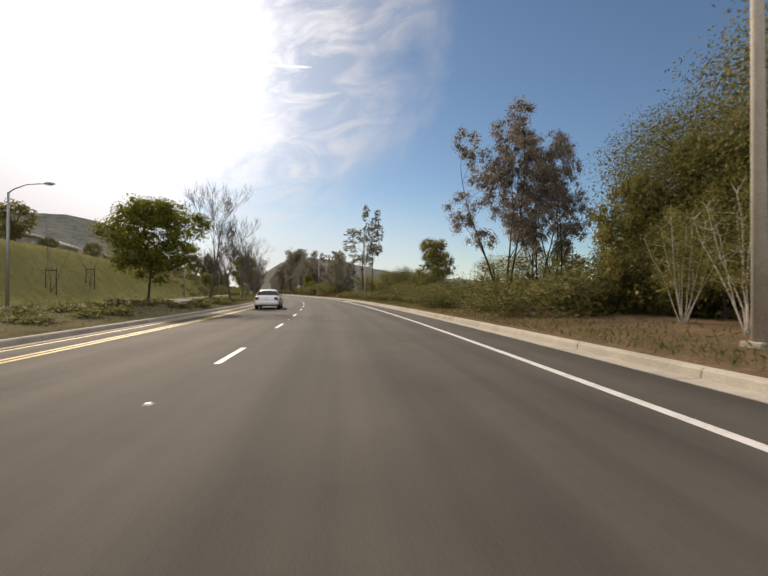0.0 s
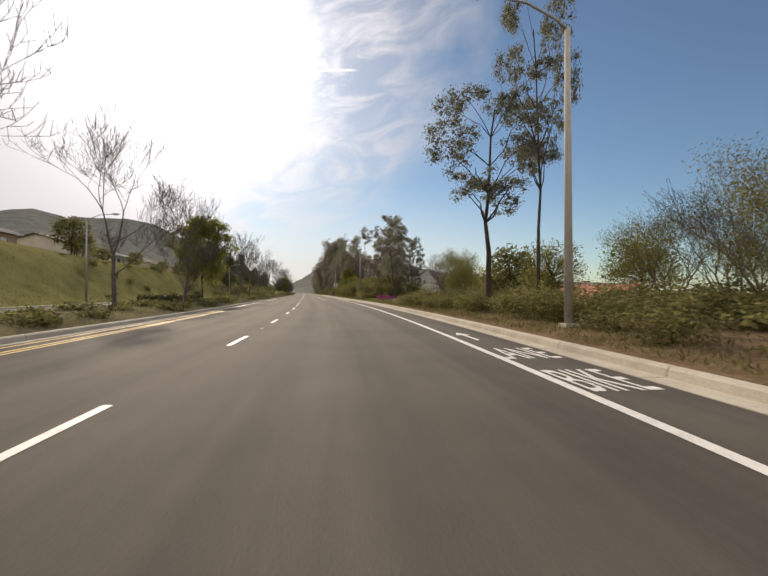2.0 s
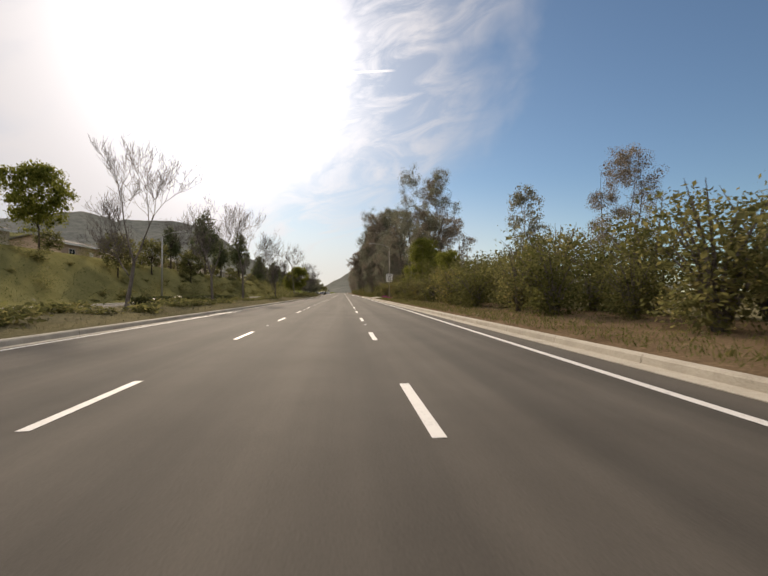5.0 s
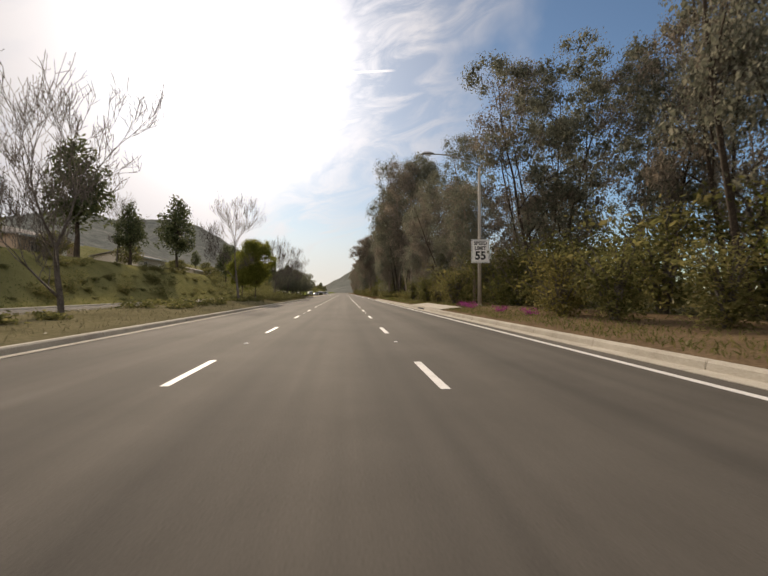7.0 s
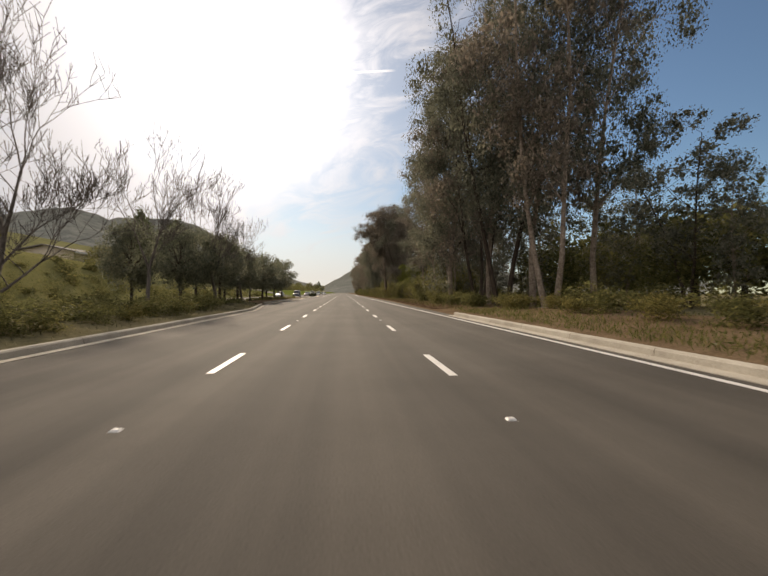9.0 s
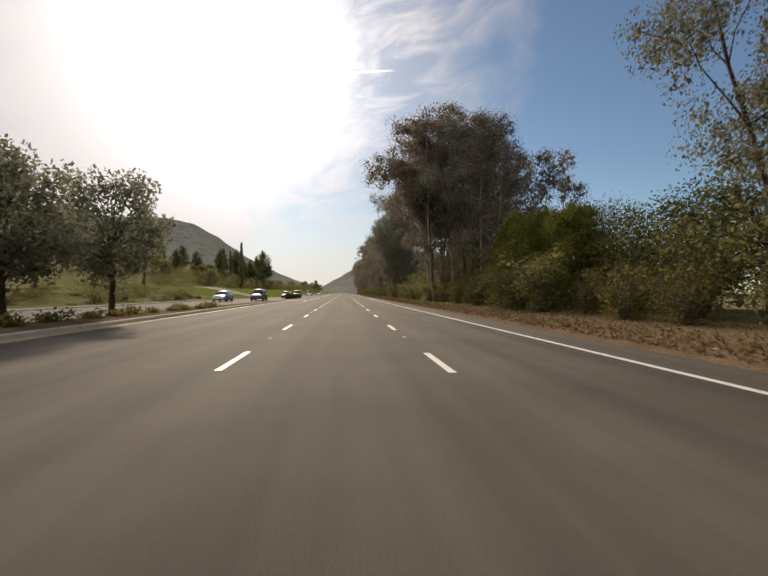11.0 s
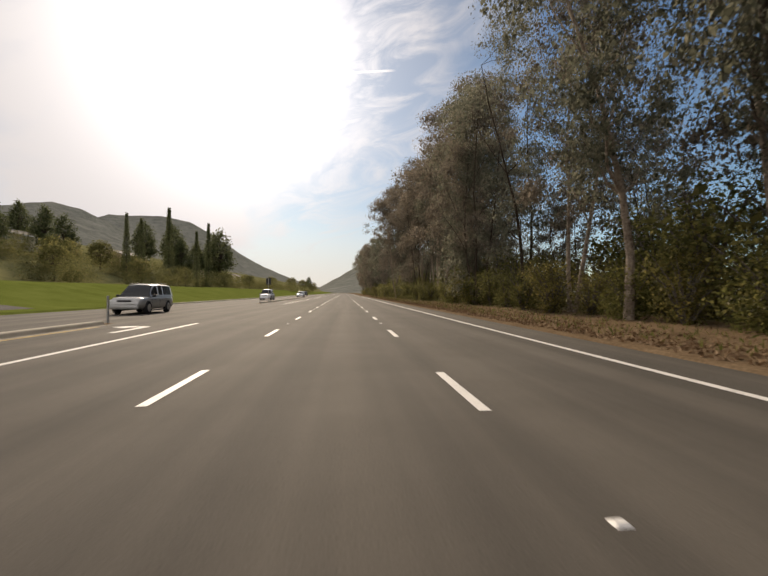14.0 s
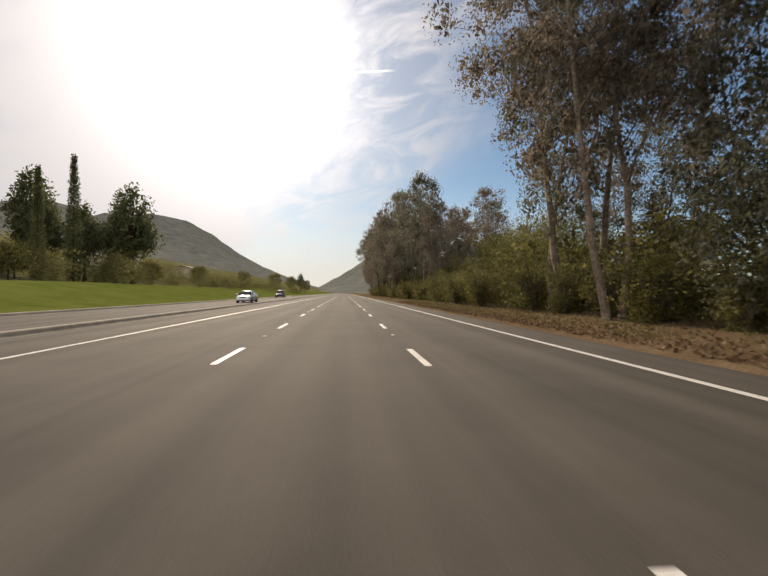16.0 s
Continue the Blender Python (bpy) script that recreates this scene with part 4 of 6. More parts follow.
for kind, s, u, h, w in (("euc_open", 25.9, 12.9, 12.2, 1.05), ("euc_open", 27.4, 16.0, 11.4, 0.95), ("euc_open", 23.6, 15.4, 9.6, 0.9), ("euc_thin", 69.8, 10.6, 12.2, 1.45), ("euc_thin", 66.0, 11.3, 14.4, 0.65), ("euc_c", 62.0, 21.0, 7.0, 1.0),
                             ("euc_f", 103.6, 12.6, 11.2, 1.0), ("euc_open", 110.0, 13.6, 10.4, 0.95), ("euc_f", 110.5, 17.0, 9.5, 1.0), ("euc_open", 119.0, 14.2, 11.8, 1.25),
                             ("euc_c", 131.0, 20.0, 10.0, 1.0), ("euc_d", 143.0, 18.0, 9.0, 1.0), ("euc_e", 158.0, 19.0, 10.5, 1.0), ("euc_c", 180.5, 13.6, 18.5, 0.8), ("euc_d", 183.0, 15.2, 17.5, 0.75), ("euc_b", 188.0, 20.5, 13.0, 1.0),
                             ("euc_d", 197.0, 14.8, 15.5, 1.1), ("euc_b", 192.0, 18.0, 13.5, 1.1), ("euc_c", 199.5, 18.5, 15.0, 1.0)):
    tall(kind, s, u, h, wide=w)
# the eucalyptus belt: its height rises and falls along the road
belt_h = table((200, 13), (206, 11.5), (214, 11.8), (221, 14.5), (226, 13), (228, 8), (239, 9), (243, 24), (256, 25), (268, 18), (281, 16), (286, 9), (302, 9), (305, 16), (313, 17), (321, 19), (324, 8.5), (334, 8.5), (340, 8), (345, 7.5), (353, 8.5), (357, 21),
               (365, 20), (371, 16.5), (386, 16.5), (391, 20), (400, 20), (432, 20), (438, 19), (443, 7), (464, 7), (470, 16), (508, 19), (570, 21))
belt = ("euc_a", "euc_b", "euc_c", "euc_d", "euc_e", "euc_b")
s = 203.0
i = 0
while s < 575:
    h = belt_h(s)
    if 405 < s < 426:
        h = 0
    elif h > 10:
        tall(belt[i % 6], s, rnd.uniform(11.8, 13.8), h * rnd.uniform(0.88, 1.06), wide=0.95, group="eucalyptus belt")
        q = s + rnd.uniform(1.5, 3.5)
        if belt_h(q) > 10 and not 234 < q < 264 and not 336 < q < 404:
            tall(belt[(i * 5 + 2) % 6], q, rnd.uniform(18.5, 23), belt_h(q) * rnd.uniform(0.75, 0.98), wide=1.0, group="eucalyptus belt")
    elif h:
        tall("euc_e" if 226 < s < 243 else "acacia", s, rnd.uniform(17, 20), min(h, 7.0) * rnd.uniform(0.85, 1.1), group="low trees in the belt")
    s += rnd.uniform(4.4, 6.6)
    i += 1
for s, u, h in ((247.0, 14.2, 25.5), (244.0, 16.5, 23.0), (358.0, 13.2, 24.0), (252.0, 13.0, 24.0), (259.5, 11.9, 20.5), (338.0, 14.8, 11.4)):
    tall("euc_a", s, u, h, wide=0.85)
for kind, s, u, h, w in (("euc_c", 361.0, 11.8, 23.0, 0.9), ("euc_high", 437.0, 13.6, 21.0, 1.3), ("euc_high", 426.0, 14.6, 20.0, 1.0), ("euc_high", 408.5, 14.5, 20.0, 0.9), ("euc_high", 413.5, 13.8, 19.5, 0.85), ("euc_high", 419.0, 16.0, 19.0, 0.9), ("euc_high", 320.5, 12.4, 19.5, 1.35), ("euc_high", 325.0, 14.6, 16.0, 1.2), ("euc_high", 317.8, 12.2, 20.5, 1.4), ("euc_high", 322.6, 13.2, 18.5, 1.4), ("euc_c", 362.5, 12.6, 18.0, 0.9), ("euc_c", 352.0, 15.0, 13.5, 1.0), ("euc_f", 346.5, 15.5, 10.0, 1.0), ("euc_b", 316.0, 14.4, 19.0, 1.1), ("euc_b", 400.0, 12.6, 21.0, 1.1), ("euc_d", 412.0, 12.6, 18.0, 0.9), ("euc_e", 389.0, 13.0, 18.0, 1.2), ("euc_d", 309.0, 15.0, 16.0, 1.0),
                         ("euc_e", 210.0, 14.4, 11.5, 1.2), ("euc_b", 216.0, 14.4, 13.0, 1.1), ("euc_d", 222.0, 14.0, 14.0, 1.2)):
    tall(kind, s, u, h, wide=w, group="eucalyptus belt")
# a lower storey of young trees behind the trunks
s = 265.0
while s < 560:
    if not (284 < s < 304 or 334 < s < 350 or 441 < s < 466):
        tall(rnd.choice(("euc_e", "euc_d")), s, rnd.uniform(18.2, 21.0), rnd.uniform(8.0, 10.5), wide=1.25, group="young trees in the belt")
    s += rnd.uniform(4.5, 6.5)
for s, u, h in ((246.0, 20.0, 9.0), (251.0, 21.0, 8.5), (256.5, 19.5, 9.5), (262.0, 20.5, 9.0)):
    tall("euc_e", s, u, h, wide=1.3, group="young trees in the belt")
for s, u, h in ((233.0, 25.0, 6.0), (238.0, 27.0, 6.5), (243.0, 25.0, 6.0), (248.0, 26.5, 6.5), (253.0, 25.5, 6.0), (258.5, 26.0, 6.5), (264.0, 25.0, 6.0)):
    tall("round_dark", s, u, h, wide=1.5, group="dark trees behind the belt")
tall("euc_f", 240.0, 19.0, 9.5, 40.0, 1.2, "young trees in the belt")
tall("euc_f", 186.0, 15.0, 13.0, 200.0, 0.9)
tall("euc_f", 194.0, 14.2, 16.0, 300.0, 1.1)
# tall shrubs in front of the belt
s = 110.0
while s < 560:
    far = s > 262
    u0 = 11.0 if not far else 11.9
    if not 224 < s < 262 and not 192.5 < s < 199.5:
        pick = ("shrub_tall", "shrub_dry", "shrub_tall", "shrub_green") if far else ("shrub_tall", "shrub_green", "shrub_tall", "shrub_green", "shrub_dry")
        low_part = 0.85 if 392 < s < 418 else 1.0
        put(rnd.choice(pick), s, u0 + rnd.uniform(-0.2, 1.0), rnd.uniform(0, 360), low_part * rnd.uniform(0.6, 0.95), wide=1.25, group="roadside shrubs")
        put(rnd.choice(pick), s + 1.4, u0 + rnd.uniform(2.2, 3.8), rnd.uniform(0, 360), low_part * rnd.uniform(0.95, 1.4), wide=1.2, group="roadside shrubs")
    elif 192.5 < s < 199.5:
        for u in (13.2, 15.6):
            put(rnd.choice(("shrub_green", "shrub_tall")), s, u + rnd.uniform(-0.4, 0.4), rnd.uniform(0, 360), rnd.uniform(0.8, 1.2), wide=1.2, group="roadside shrubs")
    s += rnd.uniform(2.9, 3.9) if s < 262 else rnd.uniform(2.4, 3.2)
for s in np.arange(225.5, 262, 2.4):
    for u in (11.6, 14.0):
        put(rnd.choice(("brush", "brush_olive")), float(s) + rnd.uniform(-0.8, 0.8), u + rnd.uniform(-0.6, 0.8), rnd.uniform(0, 360), rnd.uniform(0.5, 0.8), wide=1.5, group="roadside brush")
for s, u, h in ((163.5, 13.4, 5.0), (169.0, 14.2, 5.0), (174.5, 13.2, 7.5), (178.5, 15.0, 6.6), (293.0, 14.0, 5.4), (297.5, 13.8, 6.0), (302.0, 14.6, 5.8)):
    tall("leafy_green", s, u, h)
# low brush of the first stretch
s = -6.0
while s < 116:
    for u in (9.3, 11.2, 13.2, 15.4, 18.5):
        if u < 10 and s < 16:
            continue
        if 84 < s < 113 and (u < 14 or s > 87) or abs(s - 0.2 - (u - 2.1) * 0.82) < 2.6 or 4 < s < 13 and u < 12:
            continue
        put(rnd.choice(("brush", "brush_olive", "brush_olive")), s + rnd.uniform(-1, 1), u + rnd.uniform(-0.6, 0.6), rnd.uniform(0, 360), rnd.uniform(0.5, 0.75) if u < 10 or s > 52 else rnd.uniform(0.8, 1.2), wide=1.65, group="roadside brush")
    s += 2.3
for kind, s, u, h in (("fan_tree", 10.0, 10.9, 2.7), ("fan_tree", 7.8, 10.4, 2.9), ("olive_tree", 13.6, 12.6, 4.6), ("olive_tree", 10.6, 13.0, 5.2), ("acacia", 21.5, 19.5, 5.5), ("pepper_tree", 15.5, 17.0, 8.6), ("pepper_tree", 12.4, 14.2, 7.2), ("pepper_tree", 8.6, 15.4, 9.6), ("olive_tree", 50.5, 16.2, 7.4), ("acacia", 33.5, 19.0, 4.6), ("wispy", 57.5, 13.0, 4.4), ("wispy", 61.5, 16.0, 4.6), ("acacia", 46.0, 22.0, 5.0), ("wispy", 66.5, 18.0, 4.8),
                      ("wispy", 80.5, 12.0, 4.1), ("wispy", 91.0, 15.6, 5.4), ("round_dark", 87.0, 20.5, 6.0), ("acacia", 79.5, 20.0, 4.8), ("acacia", 75.0, 24.0, 5.0), ("acacia", 91.0, 21.0, 5.0), ("acacia", 98.0, 20.0, 4.6), ("round_dark", 97.0, 30.0, 5.0), ("acacia", 120.0, 26.0, 6.0), ("round_dark", 36.0, 24.0, 4.5), ("round_dark", 130.0, 48.0, 8.0)):
    tall(kind, s, u, h)
for s, u in ((6.0, 13.0), (8.4, 13.2), (11.6, 12.6), (14.2, 12.0), (15.6, 13.6), (18.0, 12.6), (104.6, 14.6), (106.0, 12.2), (108.0, 13.0), (110.0, 12.0), (101.6, 14.8), (112.0, 13.0)):
    put(rnd.choice(("shrub_green", "shrub_tall")), s, u, rnd.uniform(0, 360), rnd.uniform(0.6, 0.8), wide=1.4, group="roadside shrubs")
for kind, s, u, h in (("willow", 103.0, 20.5, 6.2), ("willow", 105.5, 22.0, 5.6), ("willow", 110.0, 24.0, 6.0), ("round_dark", 138.0, 53.0, 9.0), ("round_dark", 151.0, 55.0, 8.5), ("pepper_tree", 146.0, 49.0, 9.0)):
    tall(kind, s, u, h)
for s, u, size in ((101.6, 10.3, 0.55), (100.4, 11.1, 0.5), (99.0, 14.3, 0.55), (97.8, 14.4, 0.55), (98.2, 11.9, 0.28), (94.6, 14.4, 0.7), (95.2, 16.5, 0.6), (93.4, 13.2, 0.5), (196.0, 10.0, 0.36), (194.6, 9.8, 0.3), (198.0, 10.2, 0.3), (190.5, 10.0, 0.3), (187.5, 10.2, 0.3)):
    put("bougainvillea", s, u, rnd.uniform(0, 360), size)

# median and left bank
tall("round_green", 33.2, -11.0, 7.5, wide=1.35)
for kind, s, u, h in (("bare_b", 38.0, -7.9, 9.8), ("bare_a", 47.0, -7.6, 9.0), ("bare_c", 59.5, -7.8, 8.6), ("bare_b", 71.0, -8.0, 8.9), ("bare_a", 83.2, -8.4, 8.7), ("round_green", 94.2, -9.5, 8.3),
                      ("bare_b", 103.5, -7.5, 8.2), ("bare_c", 116.5, -7.8, 9.2), ("bare_a", 127.0, -7.6, 8.8), ("bare_b", 142.0, -7.6, 8.0), ("bare_c", 155.0, -7.4, 8.5), ("bare_b", 166.0, -7.6, 9.5), ("bare_a", 186.0, -7.5, 8.6), ("bare_b", 211.0, -7.4, 9.8), ("round_green", 218.0, -7.4, 6.5), ("round_green", 221.5, -9.6, 5.4),
                      ("bare_a", 233.2, -7.9, 8.9), ("bare_c", 240.5, -6.8, 7.8), ("bare_b", 252.0, -7.0, 9.4), ("bare_a", 262.0, -7.6, 8.0)):
    tall(kind, s, u, h)
for kind, s, u, h in (("round_green", 168.7, -29.2, 9.0), ("bare_c", 150.9, -30.0, 8.0), ("pine", 225.0, -30.0, 14.5), ("pine", 253.5, -29.0, 13.8), ("pine", 238.0, -30.0, 9.5), ("bare_b", 240.0, -33.0, 11.0), ("pine", 291.4, -30.2, 11.5), ("pine", 353.3, -34.6, 15.0),
                      ("pine", 322.0, -36.0, 15.0), ("round_dark", 178.0, -26.0, 5.5), ("round_dark", 190.0, -27.0, 5.5), ("round_dark", 204.0, -26.0, 6.0),
                      ("bare_a", 206.0, -29.0, 10.0), ("round_dark", 118.0, -33.0, 6.0), ("round_dark", 60.0, -34.0, 5.5)):
    tall(kind, s, u, h)
for kind, s, u, h in (("pine", 510.8, -41.9, 21.0), ("pine", 514.0, -46.5, 17.0), ("pine", 505.0, -48.0, 15.0), ("pine", 490.9, -59.0, 16.0), ("pine", 499.4, -53.7, 18.0), ("pine", 496.0, -50.0, 15.0), ("pine", 470.0, -80.0, 12.0), ("pine", 440.0, -88.0, 12.0), ("round_dark", 402.0, -70.0, 7.0), ("round_dark", 425.0, -62.0, 6.5), ("round_dark", 448.0, -55.0, 6.0),
                      ("round_dark", 470.0, -52.0, 6.0), ("round_dark", 486.0, -47.0, 6.0), ("round_dark", 500.0, -40.0, 5.5), ("round_dark", 520.0, -42.0, 6.0), ("round_dark", 540.0, -38.0, 6.0), ("round_dark", 560.0, -44.0, 7.0), ("round_dark", 585.0, -36.0, 7.0)):
    tall(kind, s, u, h)
for kind, s, u, h in (("round_dark", 620.0, -30.0, 8.0), ("round_dark", 650.0, -26.0, 8.0), ("pine", 700.0, -26.0, 12.0), ("round_dark", 690.0, -22.0, 8.0), ("round_dark", 430.0, -46.0, 6.5), ("round_dark", 412.0, -44.0, 5.5), ("round_dark", 455.0, -44.0, 6.0), ("round_dark", 478.0, -42.0, 5.5), ("round_dark", 495.0, -36.0, 5.0), ("pine", 418.0, -66.0, 11.0), ("pine", 436.0, -60.0, 10.0), ("pine", 452.0, -58.0, 11.0), ("pine", 458.0, -66.0, 12.0), ("round_dark", 440.0, -52.0, 7.0), ("round_dark", 462.0, -56.0, 7.0), ("round_dark", 404.0, -52.0, 6.5)):
    tall(kind, s, u, h)
for s, u, h in ((461.9, -50.0, 16.5), (465.0, -48.0, 16.5), (476.7, -46.0, 22.0), (479.9, -39.7, 16.5), (484.7, -37.9, 19.5)):
    tall("cypress", s, u, h, group="row of cypresses")
# dark bushy trees in the last stretch of the median, conifers behind the bank
for s, h in ((242.0, 4.4), (247.5, 5.0), (251.0, 5.3), (255.0, 5.6), (259.5, 5.0), (264.0, 5.6), (269.0, 5.2), (274.5, 5.8), (280.0, 5.2), (285.5, 5.6), (291.0, 6.4)):
    tall("round_dusk", s, (left_u(s) + opp_near(s)) / 2 + rnd.uniform(-0.4, 0.4), h, wide=rnd.uniform(0.8, 1.0), group="dark trees in the median")
tall("pine", 205.0, -30.0, 8.0)
# low green shrubs in the median before those trees
s = 219.0
while s < 246:
    for u in (-1.3, -2.9):
        if left_u(s) + u > opp_near(s) + 0.7:
            put(rnd.choice(("brush_olive", "brush")), s + rnd.uniform(-0.6, 0.6), left_u(s) + u + rnd.uniform(-0.3, 0.3), rnd.uniform(0, 360), rnd.uniform(0.42, 0.62), wide=1.5, group="low shrubs in the median")
    s += 1.9
# hedges and small trees in the gardens along the top of the bank
s = 58.0
while s < 300:
    tall("round_dark", s, opp_far(s) - rnd.uniform(12.5, 15.5), rnd.uniform(2.4, 4.2), wide=rnd.uniform(1.0, 1.5), group="garden trees on the bank")
    s += rnd.uniform(11.0, 20.0)
low = []
s = 6.0
while s < 266:
    for u in (-6.9, -9.0, -11.2):
        if u > left_u(s) - 1.2 or u < opp_near(s) + 0.8 or rnd.random() < (0.2 if u > -8 else 0.5):
            continue
        low.append(("cover", s + rnd.uniform(-0.8, 0.8), u + rnd.uniform(-0.5, 0.5), rnd.uniform(0, 360), rnd.uniform(0.6, 1.1), 1.45))
    s += 2.6
thicket("median_ground_cover", low, "low dark ground cover filling the median", "ground cover")
low = []
for s in np.arange(270, 306, 1.9):
    u = (left_u(s) + opp_near(s)) / 2
    low.append(("cover", float(s), u + rnd.uniform(-0.3, 0.3), rnd.uniform(0, 360), rnd.uniform(0.7, 1.0), 1.0))
thicket("turn_lane_ground_cover", low, "low grey-green ground cover on the narrow median", "ground cover")
low = []
s = 150.0
while s < 560:
    for k in range(1 if not 226 < s < 266 else 2):
        low.append(("under", s + rnd.uniform(-2, 2), rnd.uniform(16.5, 28), rnd.uniform(0, 360), rnd.uniform(1.2, 1.9), 1.5))
    s += 4.0
thicket("belt_undergrowth", low, "dark olive undergrowth behind the eucalyptus belt", "undergrowth")
# planting on the left bank
low = []
s = 105.0
while s < 345:
    for k in range(2 if s < 200 else 4):
        q = opp_far(s) - rnd.uniform(2.0, 9.0)
        low.append((rnd.choice(("under", "cover", "brush_olive", "cover")), s + rnd.uniform(-2, 2), q, rnd.uniform(0, 360), rnd.uniform(0.45, 0.8), 1.5))
    s += 3.0
thicket("bank_shrubs", low, "olive-green shrubs covering the bank", "shrubs")
low = []
s = 372.0
while s < 640:
    for k in range(3):
        low.append(("under", s + rnd.uniform(-3, 3), -rnd.uniform(40, 85) + (s - 372) * 0.08, rnd.uniform(0, 360), rnd.uniform(0.9, 1.5), 1.7))
    s += 3.2
thicket("hillside_shrubs", low, "dark olive scrub on the hillside below the houses", "shrubs")

# ---- built things
def mesh_of(bm, name, material, smooth=False):
    me = bpy.data.meshes.new(name)
    bm.to_mesh(me)
    bm.free()
    me.materials.append(material)
    if smooth:
        for f in me.polygons:
            f.use_smooth = True
    return me


def part(name, bm, material, parent, label="", smooth=False):
    ob = new(name, mesh_of(bm, name, material, smooth))
    ob.parent = parent
    return tagged(ob, label)


def box(bm, x0, x1, y0, y1, z0, z1, bevel=0.0):
    made = bmesh.ops.create_cube(bm, size=1.0)["verts"]
    for v in made:
        v.co = Vector(((x0 + x1) / 2 + v.co.x * (x1 - x0), (y0 + y1) / 2 + v.co.y * (y1 - y0), (z0 + z1) / 2 + v.co.z * (z1 - z0)))
    if bevel:
        edges = list({e for v in made for e in v.link_edges})
        bmesh.ops.bevel(bm, geom=edges, offset=bevel, segments=2, affect="EDGES", profile=0.5)
    return bm


def boxed(*a, bevel=0.0):
    return box(bmesh.new(), *a, bevel=bevel)


def tube_bm(points, radii, sides=10):
    """A bent tapered tube with closed ends."""
    bm = bmesh.new()
    rings = []
    for i, p in enumerate(points):
        p = Vector(p)
        a, b = Vector(points[max(i - 1, 0)]), Vector(points[min(i + 1, len(points) - 1)])
        d = (b - a).normalized()
        x = d.cross(Vector((0.31, 0.95, 0.05))).normalized()
        y = d.cross(x)
        rings.append([bm.verts.new(p + (x * math.cos(t) + y * math.sin(t)) * radii[i]) for t in (2 * math.pi * k / sides for k in range(sides))])
    for r0, r1 in zip(rings, rings[1:]):
        for k in range(sides):
            bm.faces.new((r0[k], r0[(k + 1) % sides], r1[(k + 1) % sides], r1[k]))
    bm.faces.new(rings[0])
    bm.faces.new(rings[-1])
    bmesh.ops.recalc_face_normals(bm, faces=bm.faces)
    return bm


def disc_bm(x, y, z, r, w, sides=20, dish=0.0):
    """A wheel-like disc round the x axis."""
    bm = bmesh.new()
    rings = []
    for dx, rr in ((-w / 2, r * 0.55), (-w / 2, r * 0.9), (-w * 0.36, r), (w * 0.36, r), (w / 2, r * 0.9), (w / 2 - dish, r * 0.55)):
        rings.append([bm.verts.new((x + dx, y + math.cos(t) * rr, z + math.sin(t) * rr)) for t in (2 * math.pi * k / sides for k in range(sides))])
    for r0, r1 in zip(rings, rings[1:]):
        for k in range(sides):
            bm.faces.new((r0[k], r0[(k + 1) % sides], r1[(k + 1) % sides], r1[k]))
    bm.faces.new(rings[0])
    bm.faces.new(rings[-1])
    bmesh.ops.recalc_face_normals(bm, faces=bm.faces)
    return bm


# street lamps
def street_lamp(s, u, height, toward, label, arm=2.4, metal="pole", base=None):
    root = tagged(new("street_lamp"), label, "street lamp")
    part("base", boxed(-0.2, 0.2, -0.2, 0.2, 0.0, 0.12, bevel=0.02), M["concrete"], root)
    part("pole", tube_bm([(0, 0, 0.05), (0, 0, height * 0.5), (0, 0, height - 0.5)], [0.125, 0.10, 0.075], 12), M[metal], root, smooth=True)
    d = toward
    pts = [(0, 0, height - 0.55), (d * 0.15 * arm, 0, height - 0.25), (d * 0.5 * arm, 0, height + 0.12), (d * 0.85 * arm, 0, height + 0.22), (d * arm, 0, height + 0.22)]
    part("arm", tube_bm(pts, [0.05, 0.045, 0.04, 0.036, 0.034], 8), M["steel"], root, smooth=True)
    bm = bmesh.new()
    bmesh.ops.create_uvsphere(bm, u_segments=14, v_segments=8, radius=1.0)
    for v in bm.verts:
        v.co = Vector((d * (arm + 0.32) + v.co.x * 0.40, v.co.y * 0.17, height + 0.24 + v.co.z * (0.13 if v.co.z > 0 else 0.07)))
    head = part("lamp_head", bm, M["steel"], root, "grey cobra-head lantern", True)
    part("lens", boxed(d * arm + d * 0.32 - 0.17, d * arm + d * 0.32 + 0.17, -0.10, 0.10, height + 0.14, height + 0.185, bevel=0.015), M["clear_lens"], head)
    root.matrix_basis = on_road(s, u, ground_z(s, u) - 0.03 if base is None else base)
    return root


street_lamp(6.6, 9.3, 9.6, -1, "tall concrete street lamp beside the kerb")
street_lamp(59.8, 8.9, 8.9, -1, "tall concrete street lamp in the brush")
street_lamp(125.0, 10.4, 9.6, -1, "tall grey street lamp among shrubs", metal="steel")
street_lamp(196.45, 10.9, 9.4, -1, "tall concrete street lamp under the trees", arm=3.0)
street_lamp(97.0, -21.4, 9.0, 1, "slim grey street lamp across the road", metal="steel")
street_lamp(35.4, -21.4, 9.0, 1, "slim grey street lamp across the road", metal="steel")
street_lamp(180.0, -21.4, 9.0, 1, "slim grey street lamp across the road", metal="steel")


